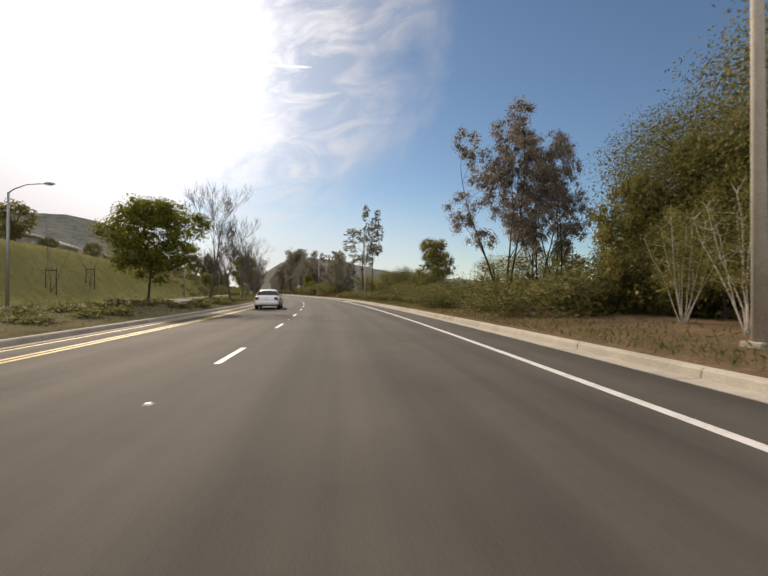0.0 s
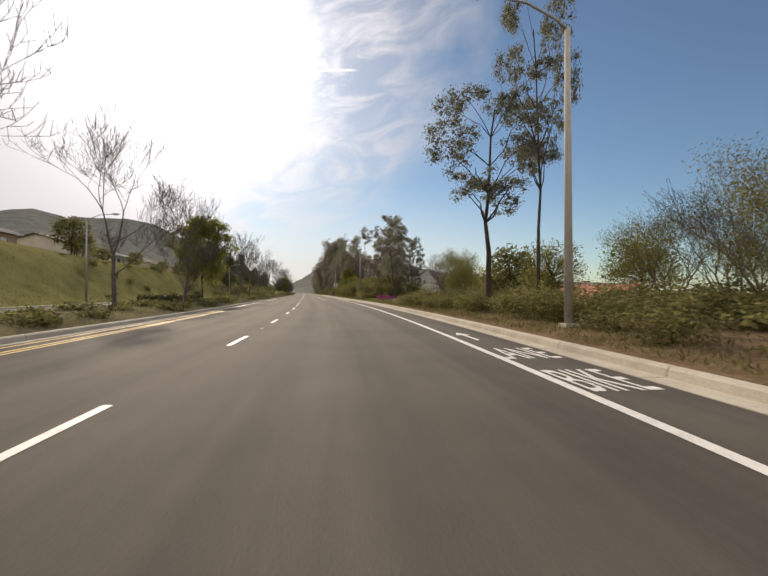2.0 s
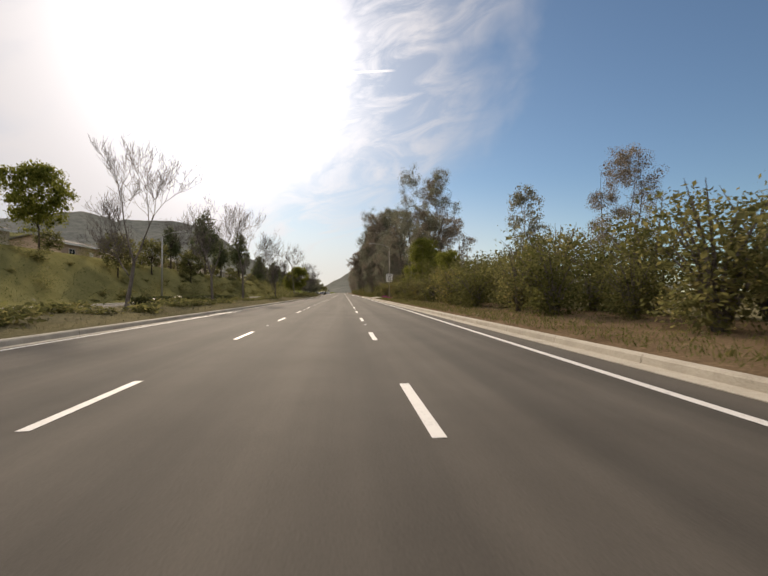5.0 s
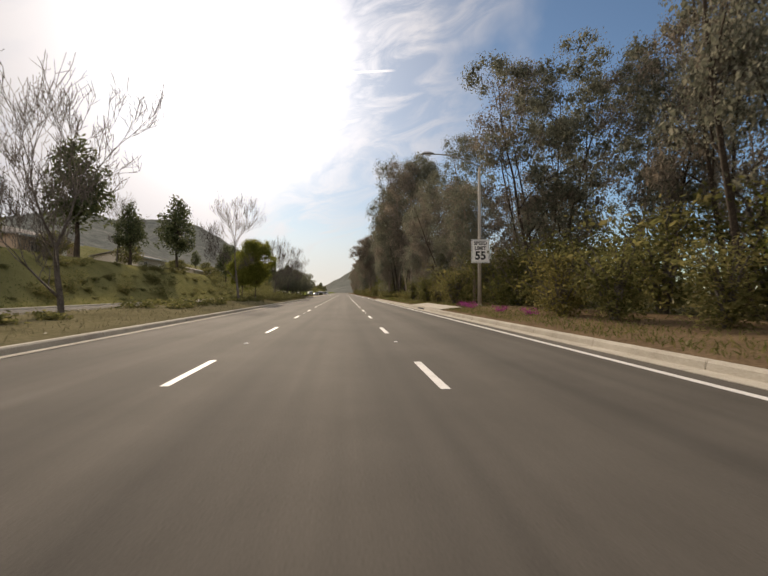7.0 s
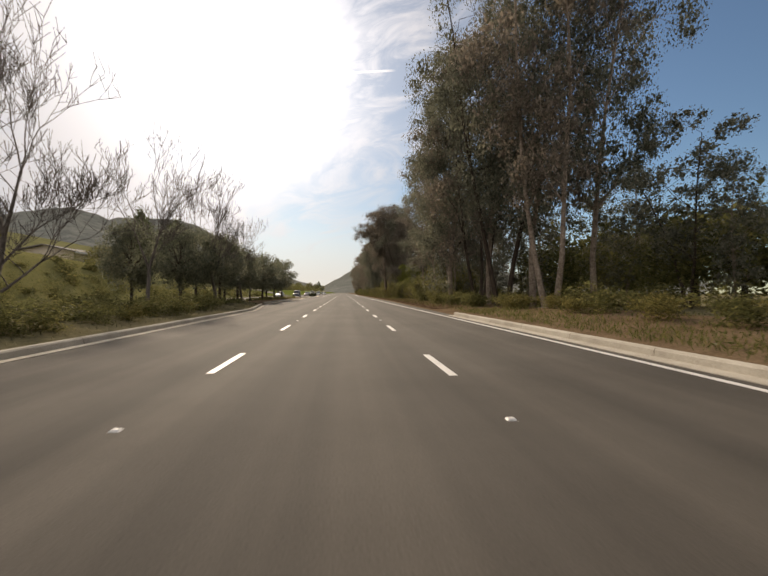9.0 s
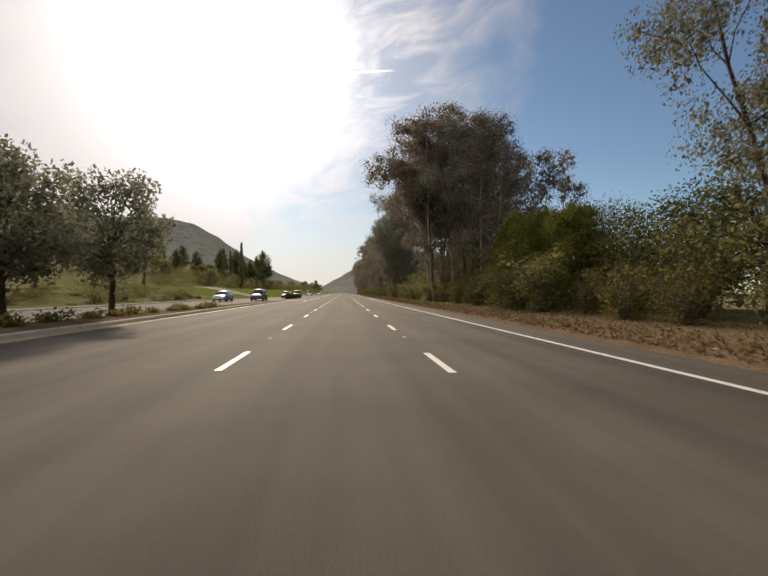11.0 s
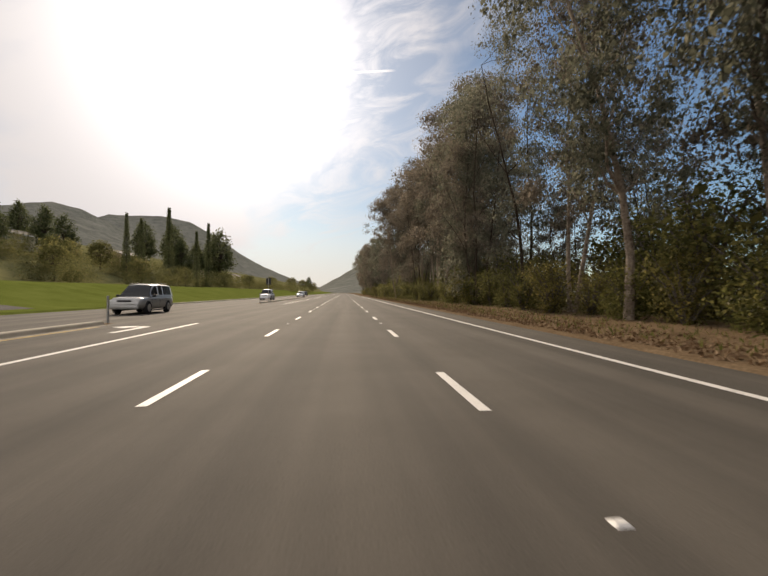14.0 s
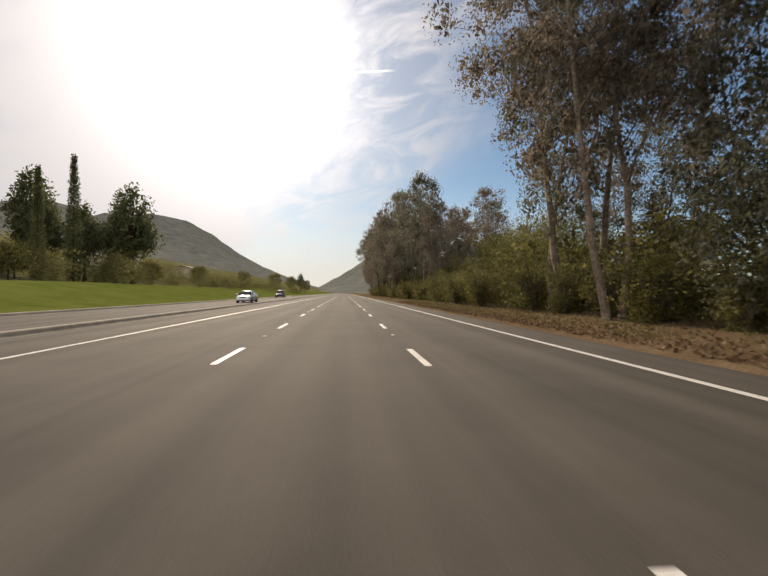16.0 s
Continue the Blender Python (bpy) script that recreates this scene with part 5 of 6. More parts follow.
# writing
def letters(text, size, material, parent, m, stretch=1.0, label="", name="lettering", bold=0.0):
    cu = bpy.data.curves.new(name, "FONT")
    cu.body, cu.size, cu.align_x, cu.align_y = text, size, "CENTER", "CENTER"
    cu.extrude = 0.0015
    cu.offset = bold
    tmp = bpy.data.objects.new(name, cu)
    me = bpy.data.meshes.new_from_object(tmp)
    bpy.data.objects.remove(tmp)
    me.materials.append(material)
    ob = new(name, me)
    ob.parent = parent
    ob.matrix_basis = m @ Matrix.Diagonal((1, stretch, 1, 1))
    return tagged(ob, label)


def speed_sign(s, u):
    root = tagged(new("speed_limit_sign"), "white speed limit sign reading 55 strapped to the lamp pole", "road sign")
    for z in (2.25, 2.8):
        part("bracket", boxed(-0.11, 0.11, -0.033, 0.19, z - 0.025, z + 0.025, bevel=0.006), M["steel"], root)
    bm = boxed(-0.38, 0.38, -0.038, -0.032, 2.05, 3.0)
    panel = part("panel", bm, M["sign_white"], root, "white sign panel with black border")
    for x0, x1, z0, z1 in ((-0.36, 0.36, 2.965, 2.98), (-0.36, 0.36, 2.07, 2.085), (-0.36, -0.345, 2.085, 2.965), (0.345, 0.36, 2.085, 2.965)):
        part("border", boxed(x0, x1, -0.041, -0.038, z0, z1), M["sign_black"], panel)
    up = pose(0, -0.041, 0, 90, 0, 0)
    for text, size, z in (("SPEED", 0.20, 2.84), ("LIMIT", 0.20, 2.64), ("55", 0.46, 2.33)):
        letters(text, size, M["sign_black"], panel, pose(0, -0.041, z) @ pose(0, 0, 0, 90), 1.0, bold=size * 0.03)
    root.matrix_basis = on_road(s, u, ground_z(s, u) - 0.46) @ Matrix.Diagonal((1.56, 1.56, 1.56, 1))


speed_sign(196.33, 10.9)
lane_words = new("bike_lane_marking")
tagged(lane_words, "white painted words BIKE LANE and an arrow on the asphalt", "road marking")
lane_words.matrix_basis = on_road(56.0, 6.05, 0.0065)
letters("BIKE", 0.5, M["white_paint"], lane_words, pose(0.0, -1.8, 0), 4.2)
letters("LANE", 0.5, M["white_paint"], lane_words, pose(0.0, 0.8, 0), 4.2)
bm = bmesh.new()
for pts in (((-0.05, 3.2), (0.05, 3.2), (0.05, 4.5), (-0.05, 4.5)), ((-0.22, 4.5), (0.22, 4.5), (0.0, 5.2))):
    bm.faces.new([bm.verts.new((x, y, 0)) for x, y in pts])
part("arrow", bm, M["white_paint"], lane_words)
turn_arrow = new("turn_arrow_marking")
tagged(turn_arrow, "white painted left-turn arrow on the asphalt", "road marking", "turn arrows")
turn_arrow.matrix_basis = on_road(338.5, -5.1, 0.0065)
bm = bmesh.new()
for pts in (((0.1, -1.2), (0.3, -1.2), (0.3, 0.9), (0.1, 0.9)), ((0.3, 0.9), (0.3, 1.25), (-0.3, 1.25), (-0.3, 0.9)), ((-0.3, 0.55), (-0.3, 1.6), (-0.95, 1.08))):
    bm.faces.new([bm.verts.new((x, y, 0)) for x, y in pts])
bmesh.ops.recalc_face_normals(bm, faces=bm.faces)
part("arrow", bm, M["white_paint"], turn_arrow)
copy_thing(turn_arrow, on_road(368.8, -5.0, 0.0065))


def small_sign(s, u, height, label, panel="black_trim"):
    root = tagged(new("road_sign"), label, "road sign")
    part("post", boxed(-0.035, 0.035, -0.035, 0.035, -0.1, height, bevel=0.008), M["steel"], root)
    if height > 1.5:
        part("panel", boxed(-0.3, 0.3, 0.036, 0.045, height - 0.8, height, bevel=0.003), M[panel], root, "sign panel seen from behind")
    root.matrix_basis = on_road(s, u, ground_z(s, u) + 0.05)


small_sign(408.2, -7.2, 3.0, "road sign on a steel post in the median")
small_sign(372.2, -7.3, 1.1, "short steel marker post in the median")
small_sign(403.4, -7.3, 1.1, "short steel marker post in the median")


# houses
def window(root, x0, x1, z0, z1, y, face=-1):
    d = face
    w = part("window", boxed(x0, x1, min(y, y + d * 0.03), max(y, y + d * 0.03), z0, z1), M["window"], root)
    t = 0.07
    for a in ((x0 - t, x1 + t, z1, z1 + t), (x0 - t, x1 + t, z0 - t, z0), (x0 - t, x0, z0, z1), (x1, x1 + t, z0, z1), ((x0 + x1) / 2 - 0.03, (x0 + x1) / 2 + 0.03, z0, z1)):
        part("frame", boxed(a[0], a[1], min(y, y + d * 0.06), max(y, y + d * 0.06), a[2], a[3]), M["trim"], w)


def house(s, u, width, depth, wall_h, rise, wall, roof, label, turn=0.0, base=None, chimney=False, hip=0.0):
    """A one-storey house: its long front lies along x, towards -y."""
    root = tagged(new("house"), label, "house")
    w, d = width / 2, depth / 2
    bm = bmesh.new()
    outline = [(-w, -d), (w, -d), (w, d), (-w, d)]
    lo = [bm.verts.new((x, y, -1.0)) for x, y in outline]
    hi = [bm.verts.new((x, y, wall_h)) for x, y in outline]
    for i in range(4):
        bm.faces.new((lo[i], lo[(i + 1) % 4], hi[(i + 1) % 4], hi[i]))
    if not hip:
        for x, a, b in ((-w, hi[3], hi[0]), (w, hi[1], hi[2])):
            bm.faces.new((a, b, bm.verts.new((x, 0, wall_h + rise))))
    bmesh.ops.recalc_face_normals(bm, faces=bm.faces)
    part("wall", bm, M[wall], root)
    e, t = 0.55, 0.16
    bm = bmesh.new()
    slope = rise / d
    for side in (-1, 1):
        pts = [(-w - e, side * (d + e), wall_h - slope * e), (w + e, side * (d + e), wall_h - slope * e), (w + e - hip * (d + e), 0, wall_h + rise), (-w - e + hip * (d + e), 0, wall_h + rise)]
        a = [bm.verts.new((x, y, z + 0.02)) for x, y, z in pts]
        b = [bm.verts.new((x, y, z + 0.02 + t)) for x, y, z in pts]
        bm.faces.new(a)
        bm.faces.new(b)
        for i in range(4):
            bm.faces.new((a[i], a[(i + 1) % 4], b[(i + 1) % 4], b[i]))
        if hip:
            x = side * (w + e)
            tri_ = [(x, -d - e, wall_h - slope * e), (x, d + e, wall_h - slope * e), (x - side * hip * (d + e), 0, wall_h + rise)]
            a = [bm.verts.new((p[0], p[1], p[2] + 0.02)) for p in tri_]
            b = [bm.verts.new((p[0], p[1], p[2] + 0.02 + t)) for p in tri_]
            bm.faces.new(a)
            bm.faces.new(b)
            for i in range(3):
                bm.faces.new((a[i], a[(i + 1) % 3], b[(i + 1) % 3], b[i]))
    bmesh.ops.recalc_face_normals(bm, faces=bm.faces)
    top = part("roof", bm, M[roof], root)
    for side in (-1, 1):
        part("fascia", boxed(-w - e, w + e, side * (d + e) - 0.03, side * (d + e) + 0.03, wall_h - slope * e - 0.12, wall_h - slope * e + 0.14), M["trim"], top)
    if chimney:
        for x, y, k in ((w * 0.8, d * 0.4, 0.45), (-w * 0.1, d * 0.1, 0.35)):
            c = part("chimney", boxed(x - k, x + k, y - k, y + k, wall_h, wall_h + rise + 0.7, bevel=0.03), M["stucco_pink"], top)
            part("cap", boxed(x - k - 0.1, x + k + 0.1, y - k - 0.1, y + k + 0.1, wall_h + rise + 0.7, wall_h + rise + 0.85, bevel=0.02), M["roof_grey"], c)
    n = max(2, int(width / 4.5))
    for i in range(n):
        x = -w + width * (i + 0.5) / n
        if i == n // 2:
            door = part("door", boxed(x - 0.5, x + 0.5, -d - 0.05, -d, 0.0, 2.05, bevel=0.01), M["trim"], root, "painted front door")
            part("door_handle", boxed(x + 0.34, x + 0.42, -d - 0.1, -d - 0.05, 0.95, 1.05, bevel=0.01), M["steel"], door)
        else:
            window(root, x - 0.7, x + 0.7, 0.9, 2.1, -d)
    root.matrix_basis = on_road(s, u, ground_z(s, u) if base is None else base, turn)
    return root


for s, u, w, d, rise, wall, roof, hip in ((69.0, -46.5, 15, 9, 1.3, "stucco", "roof_grey", 0), (88.0, -47.5, 12, 8, 1.5, "stucco", "roof_grey", 0.8), (110.0, -47.5, 14, 9, 1.2, "stucco_pink", "roof_grey", 0), (131.0, -46.5, 13, 9, 1.4, "stucco", "roof_grey", 0),
                                           (151.0, -47.5, 16, 9, 1.2, "stucco", "roof_grey", 0), (172.0, -47.0, 14, 8, 1.4, "stucco", "roof_grey", 0.9), (193.0, -47.5, 13, 8, 1.0, "stucco_pink", "roof_grey", 0), (213.0, -46.5, 14, 8, 1.0, "stucco", "roof_grey", 0),
                                           (232.0, -46.5, 15, 9, 1.3, "stucco_pink", "roof_grey", 0.8), (262.0, -45.5, 16, 8, 0.9, "stucco", "roof_grey", 0), (292.0, -45.5, 15, 8, 0.9, "stucco", "roof_grey", 0),
                                           (410.0, -66.0, 17, 9, 1.6, "stucco", "roof_grey", 0), (440.0, -72.0, 13, 8, 1.4, "stucco", "roof_grey", 0.8), (462.0, -78.0, 15, 9, 1.5, "stucco", "roof_grey", 0), (500.0, -70.0, 16, 9, 1.6, "stucco_pink", "roof_grey", 0), (545.0, -64.0, 15, 9, 1.4, "stucco", "roof_grey", 0), (590.0, -58.0, 14, 9, 1.4, "stucco", "roof_grey", 0)):
    house(s, u + (4.5 if s < 300 else 0), w * (0.78 if s < 300 else 1.0), d, 2.9, rise, wall, roof, "low cream stucco house with grey gabled roof on the bank" if wall == "stucco" else "low tan stucco house with grey roof on the bank", 90, hip=hip)
house(137.0, 43.0, 19, 10, 2.6, 1.9, "stucco", "roof_red", "cream stucco house with red clay tile roof", -70, chimney=True)
house(112.0, 47.0, 18, 10, 2.6, 1.8, "stucco", "roof_red", "cream stucco house with red clay tile roof and chimneys", -82, chimney=True)
house(60.0, 44.0, 18, 10, 2.6, 1.8, "stucco_pink", "roof_red", "tan stucco house with red clay tile roof", -90, chimney=True)
house(17.0, 24.0, 9, 7, 2.7, 1.2, "stucco", "roof_red", "cream stucco outbuilding behind the young trees", -90)


# young trees held by stakes on the bank
def staked_sapling(s, u, height, seed):
    rng = random.Random(seed)
    root = tagged(new("young_tree"), "thin leafless young tree tied between two wooden stakes", "young tree")
    out, tips = [], []
    for k in range(3):
        grow(rng, Vector((0, 0, -0.1)), Vector((rng.gauss(0, 0.09), rng.gauss(0, 0.09), 1)), height * 0.5, 0.035, 2, (2, 2), 0.16, out, tips, -0.05, 0.62)
    trunk = new("trunk", tubes("sapling_wood", out, M["bark_grey"]))
    trunk.parent = root
    for x in (-0.45, 0.45):
        part("stake", tube_bm([(x, 0, -0.3), (x, 0, 1.3), (x, 0, 2.3)], [0.045, 0.042, 0.04], 8), M["bark_dark"], root, smooth=True)
    part("tie", boxed(-0.5, 0.5, -0.05, -0.03, 2.0, 2.08), M["black_trim"], root)
    root.matrix_basis = on_road(s, u, ground_z(s, u))


staked_sapling(46.0, -23.8, 7.5, 3)
staked_sapling(56.0, -24.4, 5.0, 4)


# concrete apron and kerb inlet of a storm drain
apron = sweep("footpath_slab", lambda s: [(kerb_u(s) + 0.18, 0.10), (kerb_u(s) + 0.18, 0.20), (kerb_u(s) + 1.5, 0.33), (kerb_u(s) + 1.5, 0.10)], 195.5, 206.0, 3.0, M["concrete"])
tagged(apron, "pale concrete slab behind the kerb by the sign", "pavement", kind="structure")
inlet = tagged(new("storm_drain"), "dark storm drain opening in the concrete kerb", "storm drain")
inlet.matrix_basis = on_road(201.0, kerb_u(201.0))
# no hole is cut: a solid black block gives the opening's shade
part("opening", boxed(-0.05, 0.06, -1.1, 1.1, 0.01, 0.12), M["black_trim"], inlet)
part("lintel", boxed(-0.055, 0.30, -1.25, 1.25, 0.12, 0.175, bevel=0.01), M["concrete"], inlet)
# cars
def car(kind, s, u, label, paint, turn=0.0, name="car", roof_paint=None):
    """A car that points along +y. Body lofted through cross-sections, cabin with separate panes, four wheels."""
    pickup = kind == "pickup"
    suv = kind == "suv" or pickup
    L, W, H = (4.55, 0.90, 1.72) if suv else (4.75, 0.89, 1.46)
    root = tagged(new(name), label, "car")
    # y, half width, deck height, underside
    if suv:
        rows = ((-2.27, 0.76, 0.62, 0.42), (-2.20, 0.83, 0.98, 0.34), (-1.9, 0.88, 1.03, 0.28), (-1.2, 0.90, 1.04, 0.26), (0.0, 0.90, 1.03, 0.26), (0.75, 0.90, 1.01, 0.26), (1.3, 0.89, 0.97, 0.26), (1.85, 0.86, 0.92, 0.30), (2.15, 0.80, 0.84, 0.34), (2.27, 0.70, 0.62, 0.42))
    else:
        rows = ((-2.38, 0.70, 0.56, 0.38), (-2.33, 0.78, 0.86, 0.30), (-2.2, 0.83, 0.97, 0.25), (-1.8, 0.87, 1.00, 0.22), (-1.3, 0.89, 0.99, 0.20), (-0.5, 0.89, 0.96, 0.20), (0.4, 0.89, 0.94, 0.20), (1.0, 0.89, 0.92, 0.20), (1.5, 0.87, 0.86, 0.20), (2.0, 0.83, 0.78, 0.24), (2.25, 0.75, 0.68, 0.28), (2.38, 0.62, 0.54, 0.36))
    bm = bmesh.new()
    rings = []
    for y, w, zt, zb in rows:
        half = [(w * 0.80, zb), (w * 0.97, zb + 0.10), (w, zb + (zt - zb) * 0.50), (w * 0.985, zb + (zt - zb) * 0.74), (w * 0.95, zt - 0.07), (w * 0.86, zt - 0.012), (w * 0.45, zt + 0.015)]
        rings.append([bm.verts.new((x, y, z)) for x, z in half] + [bm.verts.new((-x, y, z)) for x, z in reversed(half)])
    for a, b in zip(rings, rings[1:]):
        n = len(a)
        for i in range(n):
            bm.faces.new((a[i], a[(i + 1) % n], b[(i + 1) % n], b[i]))
    bm.faces.new(rings[0])
    bm.faces.new(rings[-1])
    bmesh.ops.recalc_face_normals(bm, faces=bm.faces)
    body = part("body", bm, M[paint], root, smooth=True)
    # cabin: a smooth shell over the deck, split into roof, pillars and panes
    deck = lambda y: float(np.interp(y, [r[0] for r in rows], [r[2] for r in rows]))
    if suv:
        line = ((-2.18, 1.02), (-2.14, 1.25), (-2.08, 1.55), (-1.9, 1.68), (-1.5, 1.71), (-0.75, 1.72), (-0.62, 1.72), (-0.1, 1.72), (0.05, 1.71), (0.35, 1.66), (0.6, 1.50), (0.85, 1.26), (1.05, 1.02))
        base_w, roof_w, rear_to, front_from, sides = 0.84, 0.68, 2, 9, ((3, 5), (6, 7), (8, 11))
    else:
        line = ((-1.68, 0.995), (-1.54, 1.085), (-1.34, 1.215), (-1.12, 1.33), (-0.90, 1.405), (-0.45, 1.45), (-0.30, 1.458), (-0.20, 1.46), (0.25, 1.435), (0.50, 1.385), (0.78, 1.26), (1.02, 1.10), (1.22, 0.94))
        base_w, roof_w, rear_to, front_from, sides = 0.79, 0.56, 3, 9, ((2, 6), (7, 11))
    if pickup:
        line = ((-0.78, 1.02), (-0.74, 1.25), (-0.70, 1.55), (-0.62, 1.66), (-0.45, 1.70), (-0.32, 1.71), (-0.22, 1.72), (-0.1, 1.72), (0.05, 1.71), (0.35, 1.66), (0.6, 1.50), (0.85, 1.26), (1.05, 1.02))
        part("bed_liner", boxed(-0.70, 0.70, -2.08, -0.86, 1.0, 1.06, bevel=0.01), M["black_trim"], root, "dark liner of the load bed")
    rings = []
    for k, (y, z) in enumerate(line):
        h = max(z - deck(y), 0.0)
        q = min(1.0, h / 0.45)
        wt = base_w + (roof_w - base_w) * q
        half = [(base_w + 0.03, deck(y) - 0.03), (base_w, deck(y) + min(0.04, h * 0.3)), (wt + 0.055 * q, z - 0.10 * q), (wt, z - 0.035 * q), (wt * 0.5, z), (0.0, z + 0.012)]
        rings.append([Vector((x, y, zz)) for x, zz in half] + [Vector((-x, y, zz)) for x, zz in reversed(half[:-1])])
    n = len(rings[0])
    groups = {}
    for k in range(len(rings) - 1):
        for i in range(n - 1):
            key = "cabin"
            if i in (3, 4, 5, 6) and k < rear_to:
                key = "rear_window"
            elif i in (3, 4, 5, 6) and k >= front_from:
                key = "windshield"
            elif i in (1, n - 3):
                for m_, (a, b) in enumerate(sides):
                    if a <= k < b:
                        key = "side_window %d %d" % (i, m_)
            groups.setdefault(key, []).append((rings[k][i], rings[k][i + 1], rings[k + 1][i + 1], rings[k + 1][i]))
    for key, quads in groups.items():
        bm = bmesh.new()
        for q in quads:
            bm.faces.new([bm.verts.new(p) for p in q])
        bmesh.ops.remove_doubles(bm, verts=bm.verts, dist=0.0005)
        bmesh.ops.recalc_face_normals(bm, faces=bm.faces)
        part(key.split()[0], bm, M[(roof_paint or paint) if key == "cabin" else "car_glass"], root, smooth=True)
    # wheels
    wr_ = 0.36 if suv else 0.325
    axle = 1.36 if not suv else 1.32
    for y in (-axle, axle):
        for sx in (-1, 1):
            # body has no wheel openings; a black disc stands for the shaded gap
            part("wheel_arch", disc_bm(sx * (W - 0.105), y, wr_ + 0.02, wr_ + 0.03, 0.215, 24), M["black_trim"], root)
            wheel = part("wheel", disc_bm(sx * (W - 0.10), y, wr_, wr_, 0.235, 24), M["rubber"], root, "black tyre on an alloy rim", True)
            part("rim", disc_bm(sx * (W - 0.085), y, wr_, wr_ * 0.66, 0.215, 20), M["alloy"], wheel)
            for k in range(5):
                t = 2 * math.pi * k / 5 + 0.3
                g = boxed(-0.012, 0.012, -0.035, 0.035, 0.05, wr_ * 0.60)
                bmesh.ops.rotate(g, verts=g.verts, cent=(0, 0, 0), matrix=Matrix.Rotation(t, 3, "X"))
                bmesh.ops.translate(g, verts=g.verts, vec=(sx * (W + 0.03), y, wr_))
                part("spoke", g, M["alloy"], wheel)
    # lamps, bumpers, plate, mirrors, handles
    yr, yfz = rows[1][0], rows[-2][0]
    for sx in (-1, 1):
        part("taillight", boxed(sx * 0.65 - 0.13, sx * 0.65 + 0.13, yr - 0.03, yr + 0.20, 0.64 if not suv else 0.74, 0.88 if not suv else 0.96, bevel=0.045), M["red_lens"], root, "red tail lamp")
        part("headlight", boxed(sx * 0.60 - 0.16, sx * 0.60 + 0.16, yfz - 0.16, yfz + 0.05, 0.56 if not suv else 0.66, 0.68 if not suv else 0.82, bevel=0.03), M["clear_lens"], root, "clear headlamp")
        mirror = part("mirror", boxed(sx * (W + 0.10) - 0.09, sx * (W + 0.10) + 0.09, 0.78, 0.90, 0.96, 1.10, bevel=0.03), M[paint if not suv else "black_trim"], root)
        part("mirror_foot", boxed(sx * (W - 0.02) - 0.06, sx * (W - 0.02) + 0.06, 0.82, 0.87, 0.95, 1.0), M["black_trim"], mirror)
        for y in (-0.55, 0.42):
            part("door_handle", boxed(sx * (W + 0.004) - 0.015, sx * (W + 0.004) + 0.015, y - 0.10, y + 0.10, 0.80, 0.835, bevel=0.008), M[paint], root)
        for y in (-0.98, -0.12, 0.92):
            part("door_seam", boxed(sx * (W - 0.004) - 0.006, sx * (W - 0.004) + 0.006, y - 0.003, y + 0.003, 0.36, 0.86), M["black_trim"], root)
        part("sill", boxed(sx * (W - 0.09) - 0.04, sx * (W - 0.09) + 0.04, -1.0, 1.0, 0.17, 0.24, bevel=0.01), M["black_trim"], root)
    part("rear_bumper", boxed(-0.80, 0.80, rows[0][0] - 0.04, rows[0][0] + 0.14, 0.32, 0.60, bevel=0.07), M[paint], root, smooth=True)
    part("bumper_lower", boxed(-0.66, 0.66, rows[0][0] - 0.03, rows[0][0] + 0.10, 0.24, 0.34, bevel=0.02), M["black_trim"], root)
    part("front_bumper", boxed(-0.74, 0.74, rows[-1][0] - 0.14, rows[-1][0] + 0.04, 0.30, 0.52, bevel=0.05), M[paint], root, smooth=True)
    part("grille", boxed(-0.36, 0.36, rows[-2][0] + 0.02, rows[-2][0] + 0.09, 0.54, 0.70 if not suv else 0.80, bevel=0.01), M["black_trim"], root)
    part("number_plate", boxed(-0.16, 0.16, rows[1][0] - 0.035, rows[1][0] - 0.01, 0.68, 0.82), M["plate"], root)
    part("trunk_seam", boxed(-0.58, 0.58, rows[1][0] - 0.012, rows[1][0] + 0.02, 0.628, 0.638), M["black_trim"], root)
    part("exhaust", tube_bm([(-0.5, rows[0][0] + 0.05, 0.25), (-0.5, rows[0][0] - 0.05, 0.25)], [0.03, 0.03]), M["steel"], root)
    if suv:
        for sx in (-1, 1):
            part("roof_rail", tube_bm([(sx * 0.62, -1.7, H + 0.03), (sx * 0.62, -0.6, H + 0.05), (sx * 0.62, 0.25, H + 0.02)], [0.018] * 3, 6), M["black_trim"], root)
    root.matrix_basis = on_road(s, u, 0.004, turn)
    return root


car("sedan", 33.6, -2.5, "white four-door sedan with silver alloy wheels on the asphalt", "car_white", 1.0)
car("suv", 336.3, -10.6, "dark blue off-road wagon with white roof on the opposite carriageway", "car_dark", 180, roof_paint="car_white")
car("sedan", 330.5, -14.2, "silver sedan on the opposite carriageway", "car_silver", 180)
car("sedan", 364.0, -10.2, "dark blue hatchback on the opposite carriageway", "car_dark", 180)
car("suv", 380.6, -9.7, "silver sport utility car on the opposite carriageway", "car_silver", 180)
car("pickup", 424.5, -10.2, "white pickup truck on the opposite carriageway", "car_white", 180)
car("sedan", 470.0, -9.4, "white sedan far along the opposite carriageway", "car_white", 180)
car("suv", 520.0, -12.8, "dark car far along the opposite carriageway", "car_dark", 180)

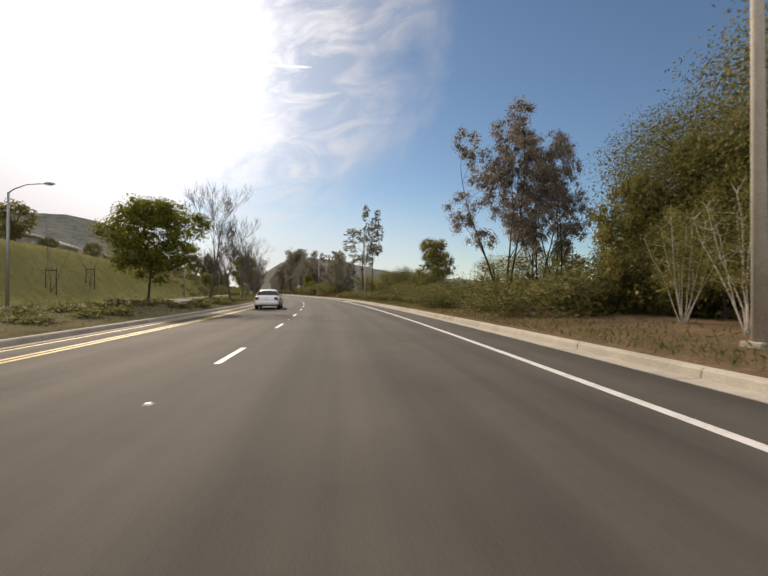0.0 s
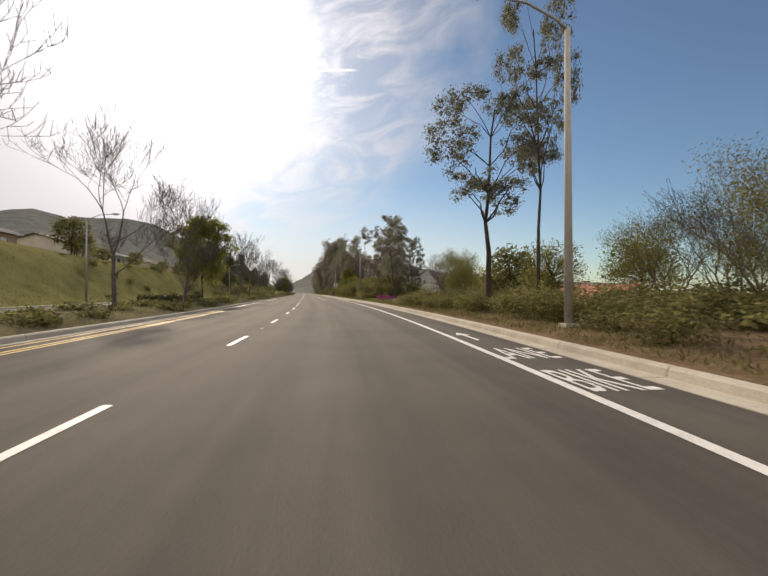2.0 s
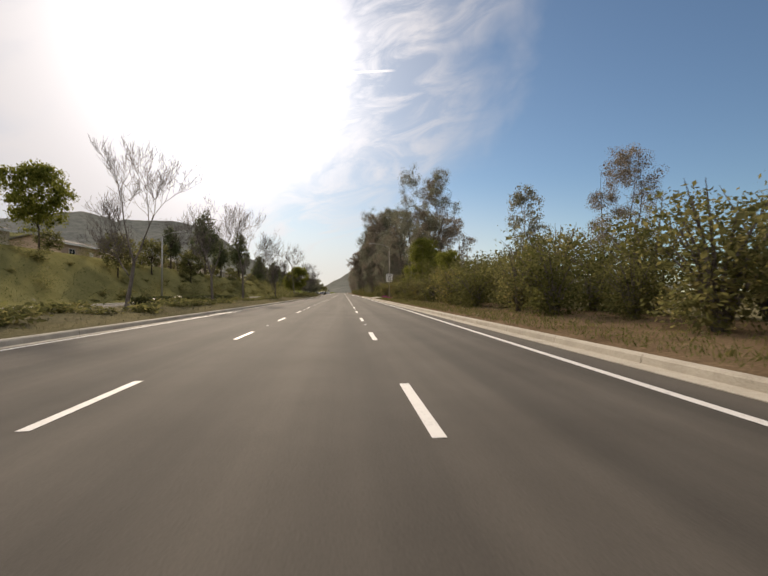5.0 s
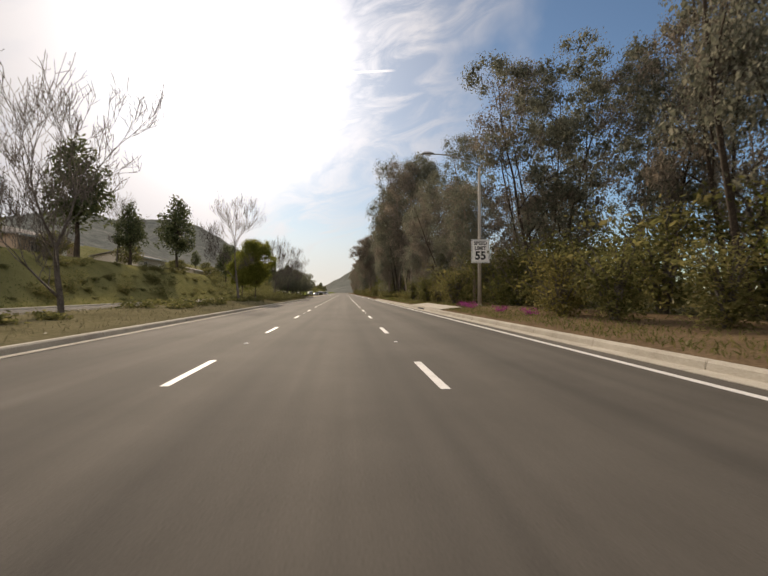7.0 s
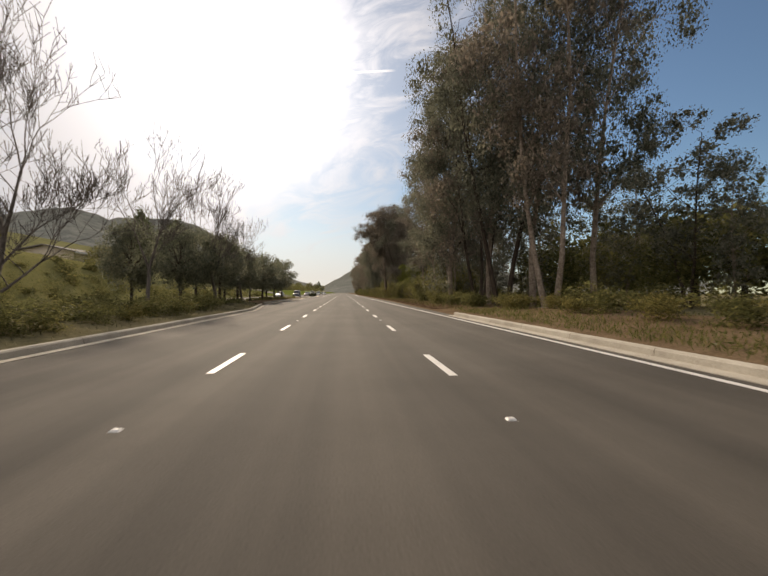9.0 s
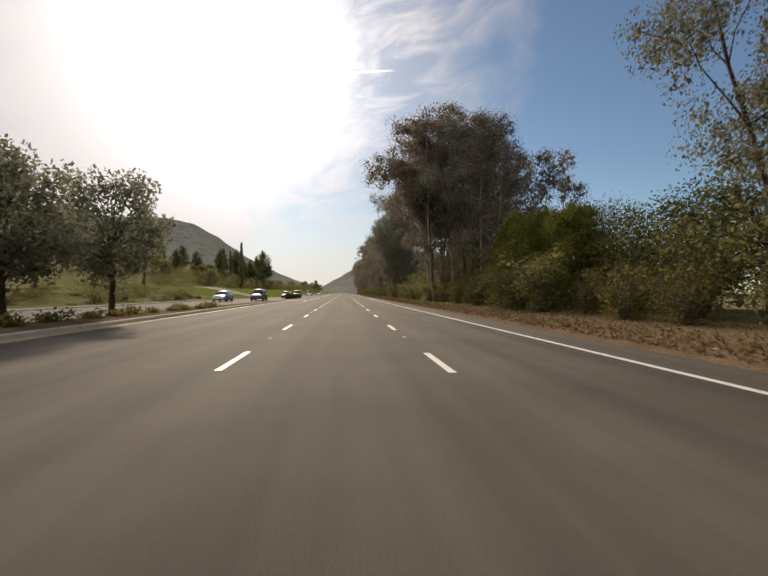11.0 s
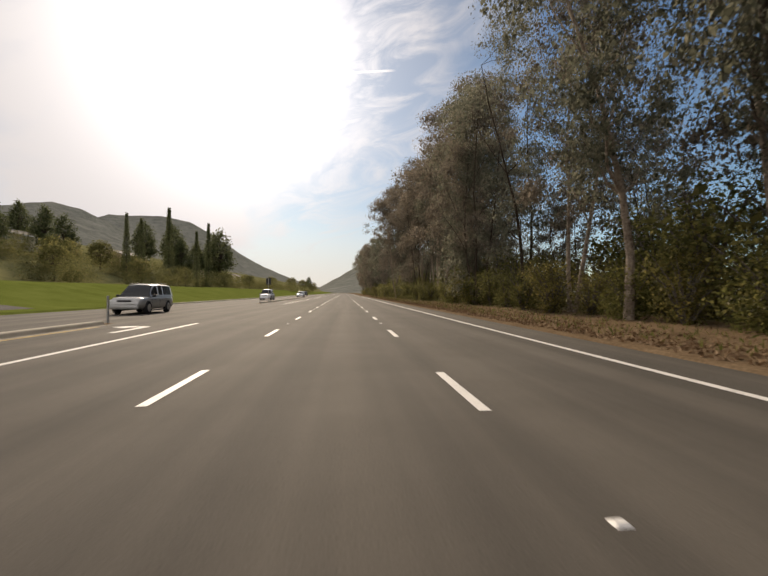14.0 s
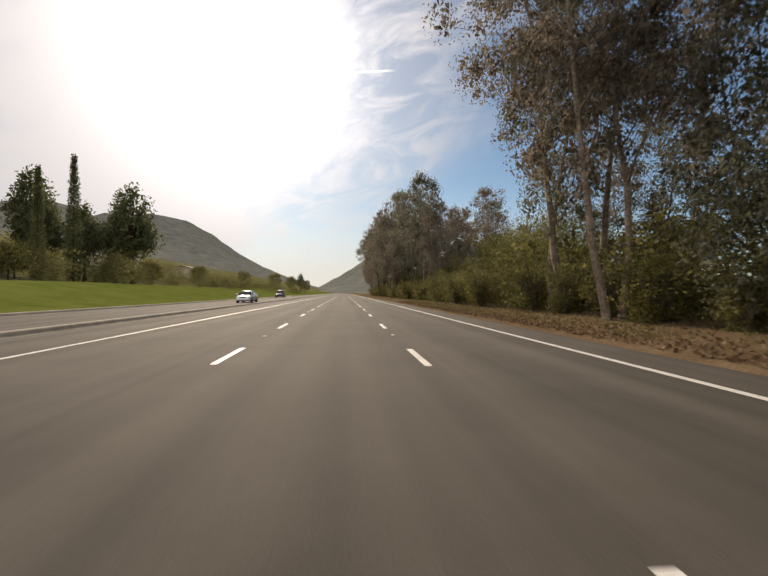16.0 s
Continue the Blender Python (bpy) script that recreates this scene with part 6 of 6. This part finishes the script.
# grass, fallen leaves and hedge
def scatter(name, s0, s1, ufun, n, size, material, seed, label, category, hang=0.0, wide=0.3, lift=0.02):
    r = random.Random(seed)
    pts = []
    for i in range(n):
        s = r.uniform(s0, s1)
        u = ufun(r, s)
        pts.append(place(s, u, ground_z(s, u) + lift))
    ob = new(name, leaves(name, pts, 1, 0.02, size, material, seed, hang=hang, wide=wide))
    return tagged(ob, label, category, kind="stuff")


scatter("verge_grass", -8, 244, lambda r, s: kerb_u(s) + (1.6 if 195 < s < 206.5 else 0.25) + abs(r.gauss(0, 1.6)), 42000, 0.14, M["grass"], 3, "dry and green grass on the verge behind the kerb", "grass", hang=-0.9, wide=0.16, lift=0.07)
scatter("median_grass", 0, 262, lambda r, s: opp_near(s) + (left_u(s) - 0.3 - opp_near(s)) * r.uniform(0.03, 1.0), 30000, 0.17, M["dry_grass"], 8, "short dry grass on the median", "grass", hang=-0.9, wide=0.14, lift=0.05)
scatter("belt_grass", 222, 470, lambda r, s: kerb_u(s) + 0.9 + abs(r.gauss(0, 2.2)), 12000, 0.20, M["grass"], 4, "sparse dry grass under the eucalyptus trees", "grass", hang=-0.9, wide=0.16, lift=0.06)
scatter("leaf_litter", 250, 470, lambda r, s: kerb_u(s) + 0.35 + abs(r.gauss(0, 1.2)), 26000, 0.13, M["litter"], 5, "fallen dry eucalyptus leaves on the bare shoulder", "leaf litter", wide=0.5, lift=0.02)
scatter("bank_grass", 0, 300, lambda r, s: opp_far(s) - 0.6 - abs(r.gauss(0, 5)), 30000, 0.20, M["grass"], 6, "rough grass on the bank across the road", "grass", hang=-0.9, wide=0.2, lift=0.05)


def hedge(s0, s1, u, w, h):
    """A clipped hedge: leaves on and in a long box."""
    r = random.Random(9)
    pts = []
    for i in range(int(450 * (s1 - s0))):
        s = r.uniform(s0, s1)
        a, b = r.uniform(-w / 2, w / 2), r.uniform(0.05, h)
        if r.random() < 0.75:
            side = r.choice((0, 1, 2))
            a, b = (-w / 2, b) if side == 0 else ((w / 2, b) if side == 1 else (a, h))
        pts.append(place(s, u + a + r.gauss(0, 0.04), b + 0.12 + r.gauss(0, 0.04)))
    root = tagged(new("hedge"), "clipped dark green hedge in the median", "hedge")
    new("foliage", leaves("hedge_foliage", pts, 1, 0.02, 0.21, M["hedge"], 9, wide=0.55)).parent = root
    core = sweep("core", lambda q: [(u - w * 0.38, 0.1), (u - w * 0.38, h * 0.86), (u + w * 0.38, h * 0.86), (u + w * 0.38, 0.1)], s0 + 0.15, s1 - 0.15, 3.0, M["hedge"])
    core.parent = root
    stems = [(place(s0 + (s1 - s0) * k / 14, u, 0.0), place(s0 + (s1 - s0) * k / 14, u + 0.1, h * 0.8), 0.04, 0.02) for k in range(15)]
    new("stems", tubes("hedge_stems", stems, M["bark_dark"])).parent = root


hedge(343.0, 358.5, -7.3, 0.8, 0.72)
hedge(83.0, 99.0, -11.0, 1.0, 0.75)
hedge(150.0, 172.0, -10.6, 1.0, 0.7)
